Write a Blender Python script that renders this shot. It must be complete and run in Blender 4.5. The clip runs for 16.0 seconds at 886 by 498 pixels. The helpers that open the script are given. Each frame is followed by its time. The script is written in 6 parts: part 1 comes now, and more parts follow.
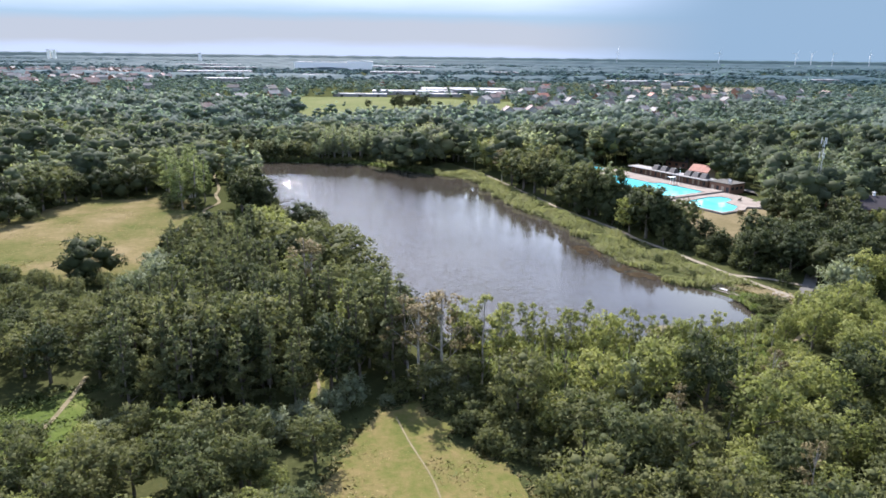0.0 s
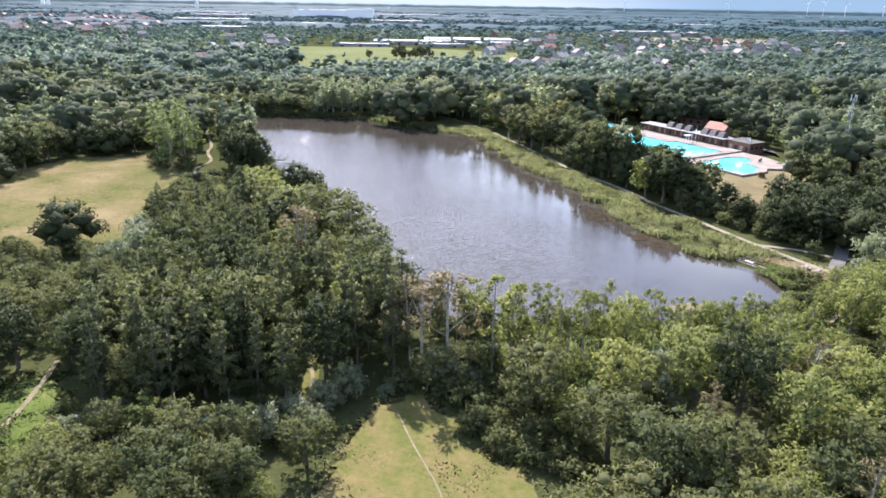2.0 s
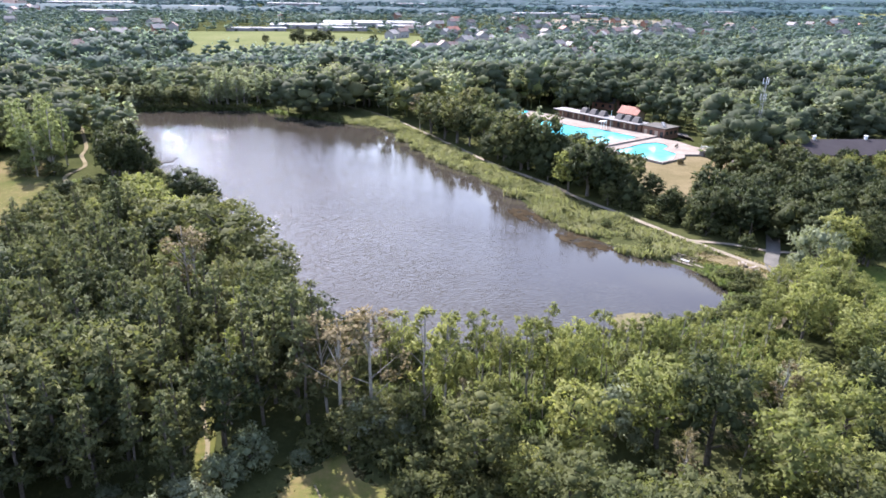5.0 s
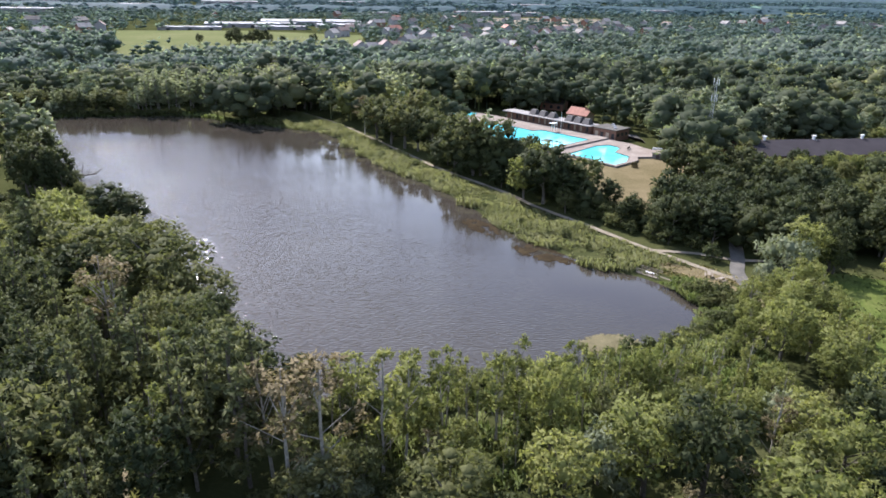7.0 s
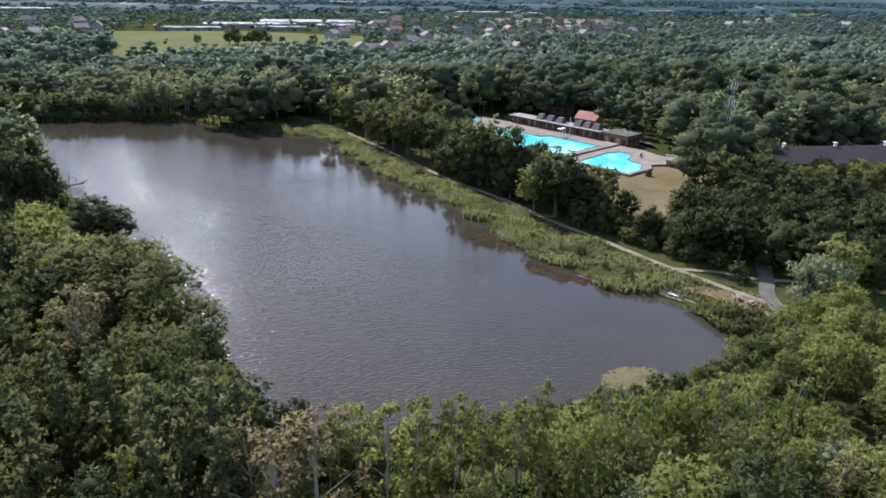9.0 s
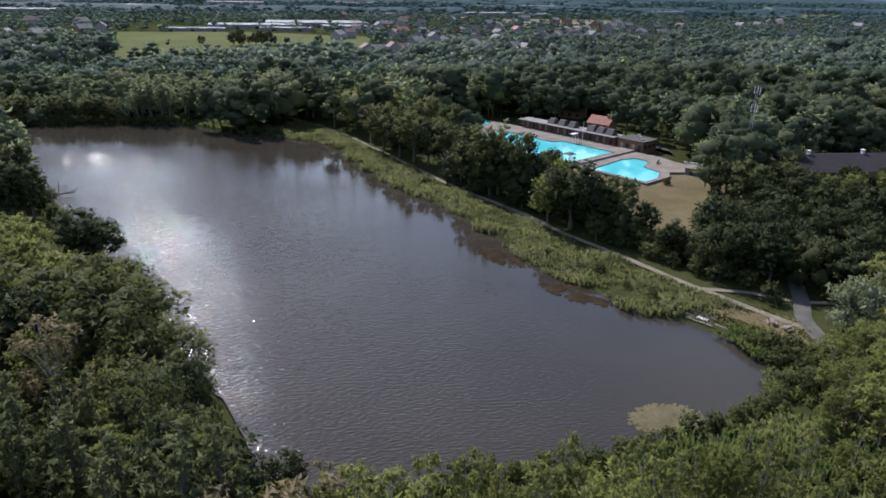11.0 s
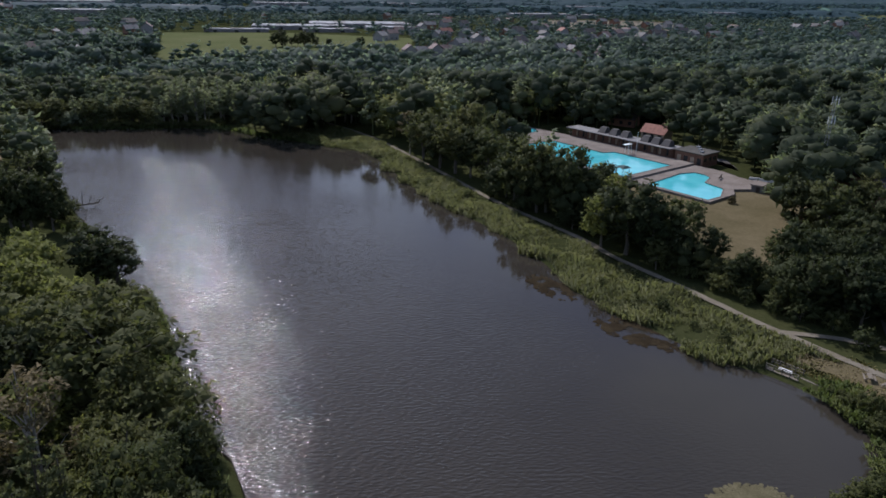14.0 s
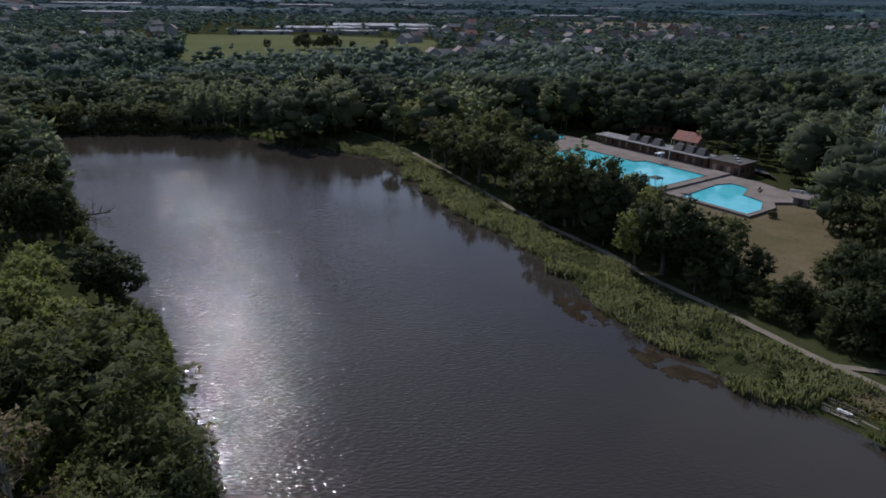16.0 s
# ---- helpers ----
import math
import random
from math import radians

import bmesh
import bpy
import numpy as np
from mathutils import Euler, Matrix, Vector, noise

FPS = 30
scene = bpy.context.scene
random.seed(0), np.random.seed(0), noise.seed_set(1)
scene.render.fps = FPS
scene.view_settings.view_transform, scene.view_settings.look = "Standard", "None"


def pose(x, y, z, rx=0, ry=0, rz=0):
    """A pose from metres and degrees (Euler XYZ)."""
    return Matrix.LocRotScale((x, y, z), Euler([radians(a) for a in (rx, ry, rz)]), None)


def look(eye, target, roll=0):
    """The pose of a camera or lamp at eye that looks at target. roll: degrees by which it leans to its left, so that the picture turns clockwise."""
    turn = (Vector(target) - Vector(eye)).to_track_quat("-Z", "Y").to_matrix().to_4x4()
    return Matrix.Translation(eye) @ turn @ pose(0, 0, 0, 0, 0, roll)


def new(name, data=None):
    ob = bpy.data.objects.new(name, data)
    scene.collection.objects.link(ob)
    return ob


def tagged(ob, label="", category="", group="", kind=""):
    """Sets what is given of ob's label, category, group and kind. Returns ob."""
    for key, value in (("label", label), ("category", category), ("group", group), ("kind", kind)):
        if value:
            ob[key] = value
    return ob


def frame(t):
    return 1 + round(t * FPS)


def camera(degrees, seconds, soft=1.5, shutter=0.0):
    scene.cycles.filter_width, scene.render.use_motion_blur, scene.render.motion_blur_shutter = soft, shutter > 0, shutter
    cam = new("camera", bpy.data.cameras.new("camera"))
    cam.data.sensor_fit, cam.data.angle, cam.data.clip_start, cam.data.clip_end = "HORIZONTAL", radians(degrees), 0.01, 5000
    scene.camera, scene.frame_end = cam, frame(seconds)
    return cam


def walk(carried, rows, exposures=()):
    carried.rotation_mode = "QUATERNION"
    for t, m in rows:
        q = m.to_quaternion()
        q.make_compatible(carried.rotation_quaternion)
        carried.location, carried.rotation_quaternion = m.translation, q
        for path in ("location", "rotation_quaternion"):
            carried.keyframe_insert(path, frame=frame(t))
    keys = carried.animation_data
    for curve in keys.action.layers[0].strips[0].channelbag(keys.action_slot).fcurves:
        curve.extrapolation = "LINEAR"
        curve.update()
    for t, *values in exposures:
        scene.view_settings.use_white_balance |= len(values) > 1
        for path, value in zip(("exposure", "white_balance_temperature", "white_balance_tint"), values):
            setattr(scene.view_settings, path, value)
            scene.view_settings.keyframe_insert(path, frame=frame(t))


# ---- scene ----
cam = camera(65.3, 16.0, soft=1.7)
PATH = [
    (0, (0.69, 1.58, 56.59), (0.07, 40.04, 45.67), 0.7),
    (0.5, (0.39, 4.81, 56.58), (-0.23, 43.11, 45.00), 0.75),
    (1, (0.15, 8.00, 56.56), (-0.49, 46.08, 44.36), 0.85),
    (1.5, (-0.07, 11.15, 56.52), (-0.75, 49.03, 43.70), 0.8),
    (2, (-0.32, 14.33, 56.49), (-0.98, 51.97, 42.97), 1.0),
    (2.5, (-0.54, 17.52, 56.46), (-1.22, 54.92, 42.30), 0.9),
    (3, (-0.75, 20.65, 56.41), (-1.47, 58.03, 42.19), 0.8),
    (3.5, (-0.92, 23.71, 56.37), (-1.46, 61.09, 42.13), 0.8),
    (4, (-1.04, 26.68, 56.34), (-0.34, 64.04, 42.08), 0.9),
    (4.5, (-1.19, 29.56, 56.30), (1.41, 66.84, 42.02), 1.0),
    (5, (-1.32, 32.38, 56.26), (3.14, 69.46, 41.96), 1.0),
    (7.5, (-1.23, 46.80, 56.07), (6.37, 83.36, 41.75), 1.3),
    (8, (-1.08, 49.61, 56.05), (6.52, 86.17, 41.73), 1.3),
    (8.5, (-0.83, 52.36, 56.03), (6.73, 88.94, 41.71), 1.3),
    (9, (-0.52, 55.04, 55.99), (7.00, 91.62, 41.67), 1.3),
    (11.5, (1.28, 68.06, 55.40), (8.18, 104.78, 41.12), 1.3),
    (12, (1.65, 70.61, 55.36), (8.05, 107.41, 41.08), 1.3),
    (12.5, (2.02, 73.11, 55.33), (7.90, 110.01, 41.05), 1.2),
    (13, (2.38, 75.57, 55.31), (7.84, 112.55, 41.01), 1.2),
    (13.5, (2.71, 78.01, 55.31), (7.87, 115.01, 41.03), 1.2),
    (14, (2.98, 80.44, 55.30), (7.94, 117.46, 41.00), 1.2),
    (14.5, (3.23, 82.80, 55.29), (8.01, 119.86, 41.01), 1.1),
    (15, (3.47, 85.10, 55.27), (7.99, 122.18, 41.01), 1.1),
    (15.5, (3.71, 87.32, 55.24), (7.87, 124.46, 40.96), 1.2),
    (16, (3.94, 89.49, 55.23), (7.64, 126.69, 40.99), 1.1),
]
walk(cam, [(t, look(eye, target, roll)) for t, eye, target, roll in PATH],
     exposures=[(0.0, 1.57, 6050, 19), (2.0, 1.83, 6000, 22), (4.0, 2.04, 5950, 24), (5.0, 1.91, 5970, 24), (7.5, 1.22, 6050, 19), (9.0, 0.89, 6000, 18), (11.5, 0.28, 5900, 19), (13.0, -0.05, 5850, 20),
                (14.5, -0.36, 5800, 20), (16.0, -0.59, 5750, 20)])

# ---- light ----
SUN_AZ, SUN_EL = radians(-16.5), radians(43)
sun_dir = Vector((math.sin(SUN_AZ) * math.cos(SUN_EL), math.cos(SUN_AZ) * math.cos(SUN_EL), math.sin(SUN_EL)))
sun_data = bpy.data.lights.new("sun", "SUN")
sun_data.energy, sun_data.angle, sun_data.color = 4.6, radians(0.6), (1.0, 0.95, 0.86)
sun = new("sun", sun_data)
sun.matrix_world = look(sun_dir * 300, (0, 0, 0))

world = bpy.data.worlds.new("sky")
scene.world = world
world.use_nodes = True
wt = world.node_tree
wt.nodes.clear()


def wn(kind, **kw):
    n = wt.nodes.new(kind)
    for k, v in kw.items():
        if k == "op":
            n.operation = v
        else:
            n.inputs[k].default_value = v
    return n


sky = wt.nodes.new("ShaderNodeTexSky")
sky.sky_type, sky.sun_disc = "NISHITA", False
sky.sun_elevation, sky.sun_rotation = SUN_EL, SUN_AZ
sky_scaled = wt.nodes.new("ShaderNodeVectorMath")
sky_scaled.operation = "SCALE"
sky_scaled.inputs["Scale"].default_value = 0.1
wt.links.new(sky.outputs[0], sky_scaled.inputs[0])
co = wt.nodes.new("ShaderNodeTexCoord")
sep = wt.nodes.new("ShaderNodeSeparateXYZ")
wt.links.new(co.outputs["Generated"], sep.inputs[0])
stretch = wt.nodes.new("ShaderNodeMapping")
stretch.inputs["Scale"].default_value = (1.6, 1.6, 9.0)
stretch.inputs["Location"].default_value = (0.35, 0.1, 0.2)
wt.links.new(co.outputs["Generated"], stretch.inputs[0])
cloud = wn("ShaderNodeTexNoise", Scale=1.3, Detail=7.0, Roughness=0.55)
wt.links.new(stretch.outputs[0], cloud.inputs["Vector"])
# a bright gap under the cloud base, near the horizon
lift = wn("ShaderNodeMath", op="MULTIPLY_ADD")
lift.inputs[1].default_value = 0.045
wt.links.new(cloud.outputs["Fac"], lift.inputs[0])
wt.links.new(sep.outputs["Z"], lift.inputs[2])
base = wt.nodes.new("ShaderNodeValToRGB")
els = base.color_ramp.elements
els[0].position, els[0].color = 0.022, (0.20, 0.24, 0.30, 1)
els[1].position, els[1].color = 1.0, (0.34, 0.40, 0.49, 1)
for p, c in ((0.034, (0.172, 0.191, 0.204, 1)), (0.060, (0.170, 0.190, 0.204, 1)), (0.070, (0.138, 0.194, 0.230, 1)), (0.10, (0.28, 0.33, 0.40, 1)), (0.15, (0.74, 0.85, 0.90, 1)), (0.21, (0.87, 1.0, 1.06, 1)),
             (0.33, (0.80, 0.94, 0.99, 1)), (0.5, (0.46, 0.54, 0.60, 1))):
    e = els.new(p)
    e.color = c
wt.links.new(lift.outputs[0], base.inputs[0])
high = wt.nodes.new("ShaderNodeMapRange")
high.inputs["From Min"].default_value, high.inputs["From Max"].default_value = 0.46, 0.64
wt.links.new(cloud.outputs["Fac"], high.inputs["Value"])
low = wt.nodes.new("ShaderNodeMapRange")
low.inputs["From Min"].default_value, low.inputs["From Max"].default_value = 0.10, 0.22
low.inputs["To Min"].default_value, low.inputs["To Max"].default_value = 1.0, 0.0
wt.links.new(sep.outputs["Z"], low.inputs["Value"])
cover = wn("ShaderNodeMath", op="MAXIMUM")
wt.links.new(high.outputs[0], cover.inputs[0])
wt.links.new(low.outputs[0], cover.inputs[1])
blend = wt.nodes.new("ShaderNodeMix")
blend.data_type = "RGBA"
wt.links.new(cover.outputs[0], blend.inputs["Factor"])
wt.links.new(sky_scaled.outputs[0], blend.inputs[6])
wt.links.new(base.outputs[0], blend.inputs[7])
bg = wn("ShaderNodeBackground", Strength=1.14)
# a heavier bank of blue-grey cloud low in the east
bank_x = wt.nodes.new("ShaderNodeMapRange")
bank_x.interpolation_type = "SMOOTHSTEP"
bank_x.inputs["From Min"].default_value, bank_x.inputs["From Max"].default_value = 0.08, 0.36
wt.links.new(sep.outputs["X"], bank_x.inputs["Value"])
bank_z = wt.nodes.new("ShaderNodeMapRange")
bank_z.inputs["From Min"].default_value, bank_z.inputs["From Max"].default_value = 0.14, 0.07
wt.links.new(sep.outputs["Z"], bank_z.inputs["Value"])
bank_f = wn("ShaderNodeMath", op="MULTIPLY")
wt.links.new(bank_x.outputs[0], bank_f.inputs[0])
wt.links.new(bank_z.outputs[0], bank_f.inputs[1])
bank_mix = wt.nodes.new("ShaderNodeMix")
bank_mix.data_type = "RGBA"
bank_mix.inputs[7].default_value = (0.096, 0.145, 0.186, 1)
wt.links.new(bank_f.outputs[0], bank_mix.inputs["Factor"])
wt.links.new(blend.outputs[2], bank_mix.inputs[6])
wt.links.new(bank_mix.outputs[2], bg.inputs["Color"])
out = wt.nodes.new("ShaderNodeOutputWorld")
wt.links.new(bg.outputs[0], out.inputs["Surface"])


# ---- materials ----
class Mat:
    """A small builder of node materials."""

    def __init__(self, name):
        self.m = bpy.data.materials.new(name)
        self.m.use_nodes = True
        self.t = self.m.node_tree
        self.b = self.t.nodes["Principled BSDF"]
        self.pos = None

    def node(self, kind, **kw):
        n = self.t.nodes.new(kind)
        for k, v in kw.items():
            if k == "op":
                n.operation = v
            else:
                n.inputs[k].default_value = v
        return n

    def link(self, a, b):
        self.t.links.new(a, b)

    def place(self):
        if self.pos is None:
            self.pos = self.node("ShaderNodeNewGeometry").outputs["Position"]
        return self.pos

    def noise(self, scale, detail=4.0, rough=0.6, vec=None):
        n = self.node("ShaderNodeTexNoise", Scale=scale, Detail=detail, Roughness=rough)
        self.link(vec or self.place(), n.inputs["Vector"])
        return n.outputs["Fac"]

    def ramp(self, fac, stops):
        r = self.node("ShaderNodeValToRGB")
        e = r.color_ramp.elements
        e[0].position, e[0].color = stops[0][0], (*stops[0][1], 1)
        e[1].position, e[1].color = stops[-1][0], (*stops[-1][1], 1)
        for p, c in stops[1:-1]:
            x = e.new(p)
            x.color = (*c, 1)
        self.link(fac, r.inputs[0])
        return r.outputs[0]

    def mix(self, fac, a, b, mode="MIX"):
        n = self.node("ShaderNodeMix")
        n.data_type, n.blend_type = "RGBA", mode
        for sock, v in ((n.inputs[0], fac), (n.inputs[6], a), (n.inputs[7], b)):
            if isinstance(v, (int, float)):
                sock.default_value = v
            elif isinstance(v, tuple):
                sock.default_value = (*v, 1)
            else:
                self.link(v, sock)
        return n.outputs[2]

    def maths(self, op, a, b=0.0):
        n = self.node("ShaderNodeMath", op=op)
        for sock, v in ((n.inputs[0], a), (n.inputs[1], b)):
            if isinstance(v, (int, float)):
                sock.default_value = v
            else:
                self.link(v, sock)
        return n.outputs[0]

    def color(self, c):
        if isinstance(c, tuple):
            self.b.inputs["Base Color"].default_value = (*c, 1)
        else:
            self.link(c, self.b.inputs["Base Color"])

    def bump(self, fac, strength, distance=0.1):
        n = self.node("ShaderNodeBump", Strength=strength, Distance=distance)
        self.link(fac, n.inputs["Height"])
        self.link(n.outputs[0], self.b.inputs["Normal"])
        return n

    def set(self, rough=0.8, metal=0.0, spec=0.5):
        self.b.inputs["Roughness"].default_value = rough
        self.b.inputs["Metallic"].default_value = metal
        self.b.inputs["Specular IOR Level"].default_value = spec
        return self


def leaf_mat(name, stops, through_light=0.48, rough=0.7, relief=0.28):
    """Foliage: hue and tone vary from tree to tree and from leaf clump to leaf clump."""
    m = Mat(name)
    geo = m.node("ShaderNodeNewGeometry")
    m.pos = geo.outputs["Position"]
    info = m.node("ShaderNodeObjectInfo")
    tint = m.node("ShaderNodeAttribute")
    tint.attribute_name = "tint"
    tree = m.maths("FRACT", m.maths("ADD", info.outputs["Random"], tint.outputs["Fac"]))
    leaf = m.maths("MULTIPLY_ADD", geo.outputs["Random Per Island"], 0.2)
    m.link(m.maths("MULTIPLY", tree, 0.70), leaf.node.inputs[2])
    col = m.ramp(leaf, stops)
    patch = m.noise(0.9, 3.0, 0.6)
    col = m.mix(m.maths("MULTIPLY", patch, 0.22), col, tuple(0.6 * c for c in stops[0][1]))
    fine = m.noise(3.6, 2.0, 0.6)
    col = m.mix(m.maths("MULTIPLY", fine, 0.2), col, tuple(0.45 * c for c in stops[0][1]))
    m.color(col)
    m.set(rough, 0, 0.07)
    m.bump(fine, relief, 0.3)
    tr = m.node("ShaderNodeBsdfTranslucent")
    warm = m.mix(1.0, col, (1.2, 1.25, 0.85), "MULTIPLY")
    m.link(warm, tr.inputs["Color"])
    mx = m.node("ShaderNodeMixShader", Fac=through_light)
    m.link(m.b.outputs[0], mx.inputs[1])
    m.link(tr.outputs[0], mx.inputs[2])
    m.link(mx.outputs[0], m.t.nodes["Material Output"].inputs["Surface"])
    return m.m


LEAF = {
    "broad": leaf_mat("leaves broad", [(0.0, (0.071, 0.087, 0.041)), (0.4, (0.106, 0.116, 0.048)), (0.75, (0.136, 0.141, 0.059)), (1.0, (0.180, 0.170, 0.071))], 0.42),
    "alder": leaf_mat("leaves alder", [(0.0, (0.085, 0.101, 0.051)), (0.5, (0.127, 0.139, 0.065)), (1.0, (0.176, 0.182, 0.084))], 0.38),
    "light": leaf_mat("leaves light", [(0.0, (0.140, 0.158, 0.054)), (0.5, (0.200, 0.216, 0.075)), (1.0, (0.282, 0.284, 0.101))], 0.46),
    "silver": leaf_mat("leaves silver", [(0.0, (0.134, 0.159, 0.093)), (0.5, (0.200, 0.224, 0.139)), (1.0, (0.277, 0.298, 0.196))], 0.3),
    "poplar": leaf_mat("leaves poplar", [(0.0, (0.165, 0.198, 0.086)), (0.5, (0.221, 0.256, 0.113)), (1.0, (0.287, 0.313, 0.151))], 0.45),
    "brown": leaf_mat("leaves brown", [(0.0, (0.104, 0.088, 0.048)), (0.5, (0.155, 0.128, 0.069)), (1.0, (0.212, 0.173, 0.100))], 0.3),
    "dark": leaf_mat("leaves dark", [(0.0, (0.036, 0.048, 0.024)), (0.5, (0.050, 0.061, 0.027)), (1.0, (0.070, 0.079, 0.035))], 0.3),
    # mid to remote: distance haze is painted into the base colours, bluer farther off
    "mid": leaf_mat("leaves mid hazed", [(0.0, (0.112, 0.138, 0.084)), (0.4, (0.156, 0.177, 0.100)), (0.75, (0.198, 0.213, 0.115)), (1.0, (0.255, 0.246, 0.136))], 0.6, relief=0.12),
    "oakwood": leaf_mat("leaves oakwood hazed", [(0.0, (0.068, 0.090, 0.059)), (0.5, (0.089, 0.111, 0.068)), (1.0, (0.117, 0.133, 0.079))], 0.58, relief=0.12),
    "farshore": leaf_mat("leaves farshore hazed", [(0.0, (0.168, 0.206, 0.140)), (0.5, (0.250, 0.278, 0.179)), (1.0, (0.347, 0.365, 0.227))], 0.55, relief=0.12),
    "distant": leaf_mat("leaves distant hazed", [(0.0, (0.143, 0.187, 0.165)), (0.5, (0.194, 0.237, 0.204)), (1.0, (0.253, 0.292, 0.237))], 0.66, relief=0.12),
    "shade": leaf_mat("leaves distant dark hazed", [(0.0, (0.108, 0.151, 0.134)), (0.5, (0.144, 0.189, 0.163)), (1.0, (0.189, 0.234, 0.196))], 0.66, relief=0.12),
    "far": leaf_mat("leaves far hazed", [(0.0, (0.131, 0.186, 0.183)), (0.5, (0.163, 0.219, 0.211)), (1.0, (0.199, 0.256, 0.235))], 0.66, relief=0.12),
    "remote": leaf_mat("leaves remote hazed", [(0.0, (0.100, 0.170, 0.200)), (0.5, (0.125, 0.198, 0.225)), (1.0, (0.150, 0.225, 0.245))], 0.62, relief=0.12),
}


def bark_mat(name, a, b):
    m = Mat(name)
    m.color(m.ramp(m.noise(3.0, 5.0), [(0.3, a), (0.7, b)]))
    m.bump(m.noise(9.0), 0.6, 0.05)
    return m.set(0.9).m


BARK = bark_mat("bark grey brown", (0.05, 0.042, 0.032), (0.14, 0.12, 0.095))
BARK_PALE = bark_mat("bark pale", (0.16, 0.145, 0.12), (0.36, 0.33, 0.28))


def ground_mat(name, stops, coarse=0.05, fine=1.4, relief=0.5, rough=0.95):
    m = Mat(name)
    a, b, c = m.noise(coarse, 6.0, 0.65), m.noise(fine, 5.0, 0.7), m.noise(9.0, 3.0)
    f = m.maths("ADD", m.maths("MULTIPLY", a, 0.62), m.maths("MULTIPLY", b, 0.38))
    col = m.ramp(f, stops)
    col = m.mix(m.maths("MULTIPLY", c, 0.35), col, tuple(0.5 * v for v in stops[0][1]))
    m.color(col)
    m.bump(b, relief, 0.25)
    return m.set(rough, 0, 0.0).m


GROUND = ground_mat("woodland floor", [(0.36, (0.032, 0.038, 0.015)), (0.52, (0.052, 0.058, 0.023)), (0.66, (0.082, 0.082, 0.036))], 0.03)
MEADOW = ground_mat("dry meadow", [(0.36, (0.066, 0.078, 0.025)), (0.46, (0.108, 0.100, 0.040)), (0.54, (0.150, 0.120, 0.060)), (0.66, (0.200, 0.158, 0.090))], 0.045, 0.9)
LAWN = ground_mat("dry lawn", [(0.36, (0.098, 0.086, 0.043)), (0.5, (0.150, 0.124, 0.070)), (0.64, (0.196, 0.160, 0.096))], 0.08)
CLEARING = ground_mat("clearing grass", [(0.34, (0.060, 0.078, 0.021)), (0.46, (0.105, 0.105, 0.033)), (0.56, (0.150, 0.120, 0.051)), (0.66, (0.198, 0.150, 0.072))], 0.12, 1.1)
GRASS = ground_mat("green grass", [(0.36, (0.053, 0.079, 0.019)), (0.5, (0.090, 0.116, 0.030)), (0.64, (0.143, 0.150, 0.053))], 0.09)
FIELD = ground_mat("crop field", [(0.36, (0.095, 0.110, 0.048)), (0.5, (0.122, 0.134, 0.060)), (0.64, (0.152, 0.156, 0.078))], 0.012, 0.25)
PATH_MAT = ground_mat("sandy path", [(0.36, (0.165, 0.143, 0.104)), (0.5, (0.225, 0.198, 0.150)), (0.64, (0.285, 0.255, 0.203))], 0.3, 3.0, 0.2)
ROAD_MAT = ground_mat("grey gravel road", [(0.36, (0.090, 0.088, 0.080)), (0.5, (0.125, 0.120, 0.108)), (0.64, (0.165, 0.155, 0.138))], 0.3, 3.0, 0.2)
CONCRETE = ground_mat("pale concrete", [(0.36, (0.175, 0.15, 0.128)), (0.5, (0.245, 0.213, 0.184)), (0.64, (0.305, 0.268, 0.234))], 0.2, 2.0, 0.1, 0.8)
MUD = ground_mat("brown water plants", [(0.36, (0.026, 0.020, 0.013)), (0.5, (0.044, 0.034, 0.021)), (0.64, (0.070, 0.055, 0.033))], 0.4, 2.0)
LILY = ground_mat("lily pads", [(0.36, (0.095, 0.085, 0.048)), (0.5, (0.14, 0.125, 0.072)), (0.64, (0.19, 0.168, 0.10))], 0.4, 3.0, 0.2, 0.5)
REED = leaf_mat("reed leaves", [(0.0, (0.150, 0.168, 0.078)), (0.5, (0.215, 0.226, 0.112)), (1.0, (0.310, 0.300, 0.175))], 0.45, relief=0.3)


TUFT = leaf_mat("dry grass blades", [(0.0, (0.17, 0.16, 0.065)), (0.5, (0.25, 0.215, 0.10)), (1.0, (0.33, 0.27, 0.15))], 0.45)
HERB = leaf_mat("shore herbs", [(0.0, (0.105, 0.140, 0.050)), (0.5, (0.155, 0.190, 0.068)), (1.0, (0.215, 0.235, 0.095))], 0.4)
TRACK = ground_mat("trodden earth", [(0.36, (0.13, 0.115, 0.065)), (0.5, (0.185, 0.16, 0.10)), (0.64, (0.24, 0.20, 0.135))], 0.3, 3.0, 0.2)
TUFT_GREEN = leaf_mat("green grass blades", [(0.0, (0.060, 0.085, 0.028)), (0.5, (0.095, 0.120, 0.040)), (1.0, (0.150, 0.160, 0.062))], 0.3)


def plain(name, c, rough=0.7, metal=0.0, vary=0.25, scale=1.5):
    m = Mat(name)
    m.color(m.ramp(m.noise(scale, 5.0, 0.65), [(0.3, tuple(v * (1 - vary) for v in c)), (0.7, tuple(min(1, v * (1 + vary)) for v in c))]))
    return m.set(rough, metal).m


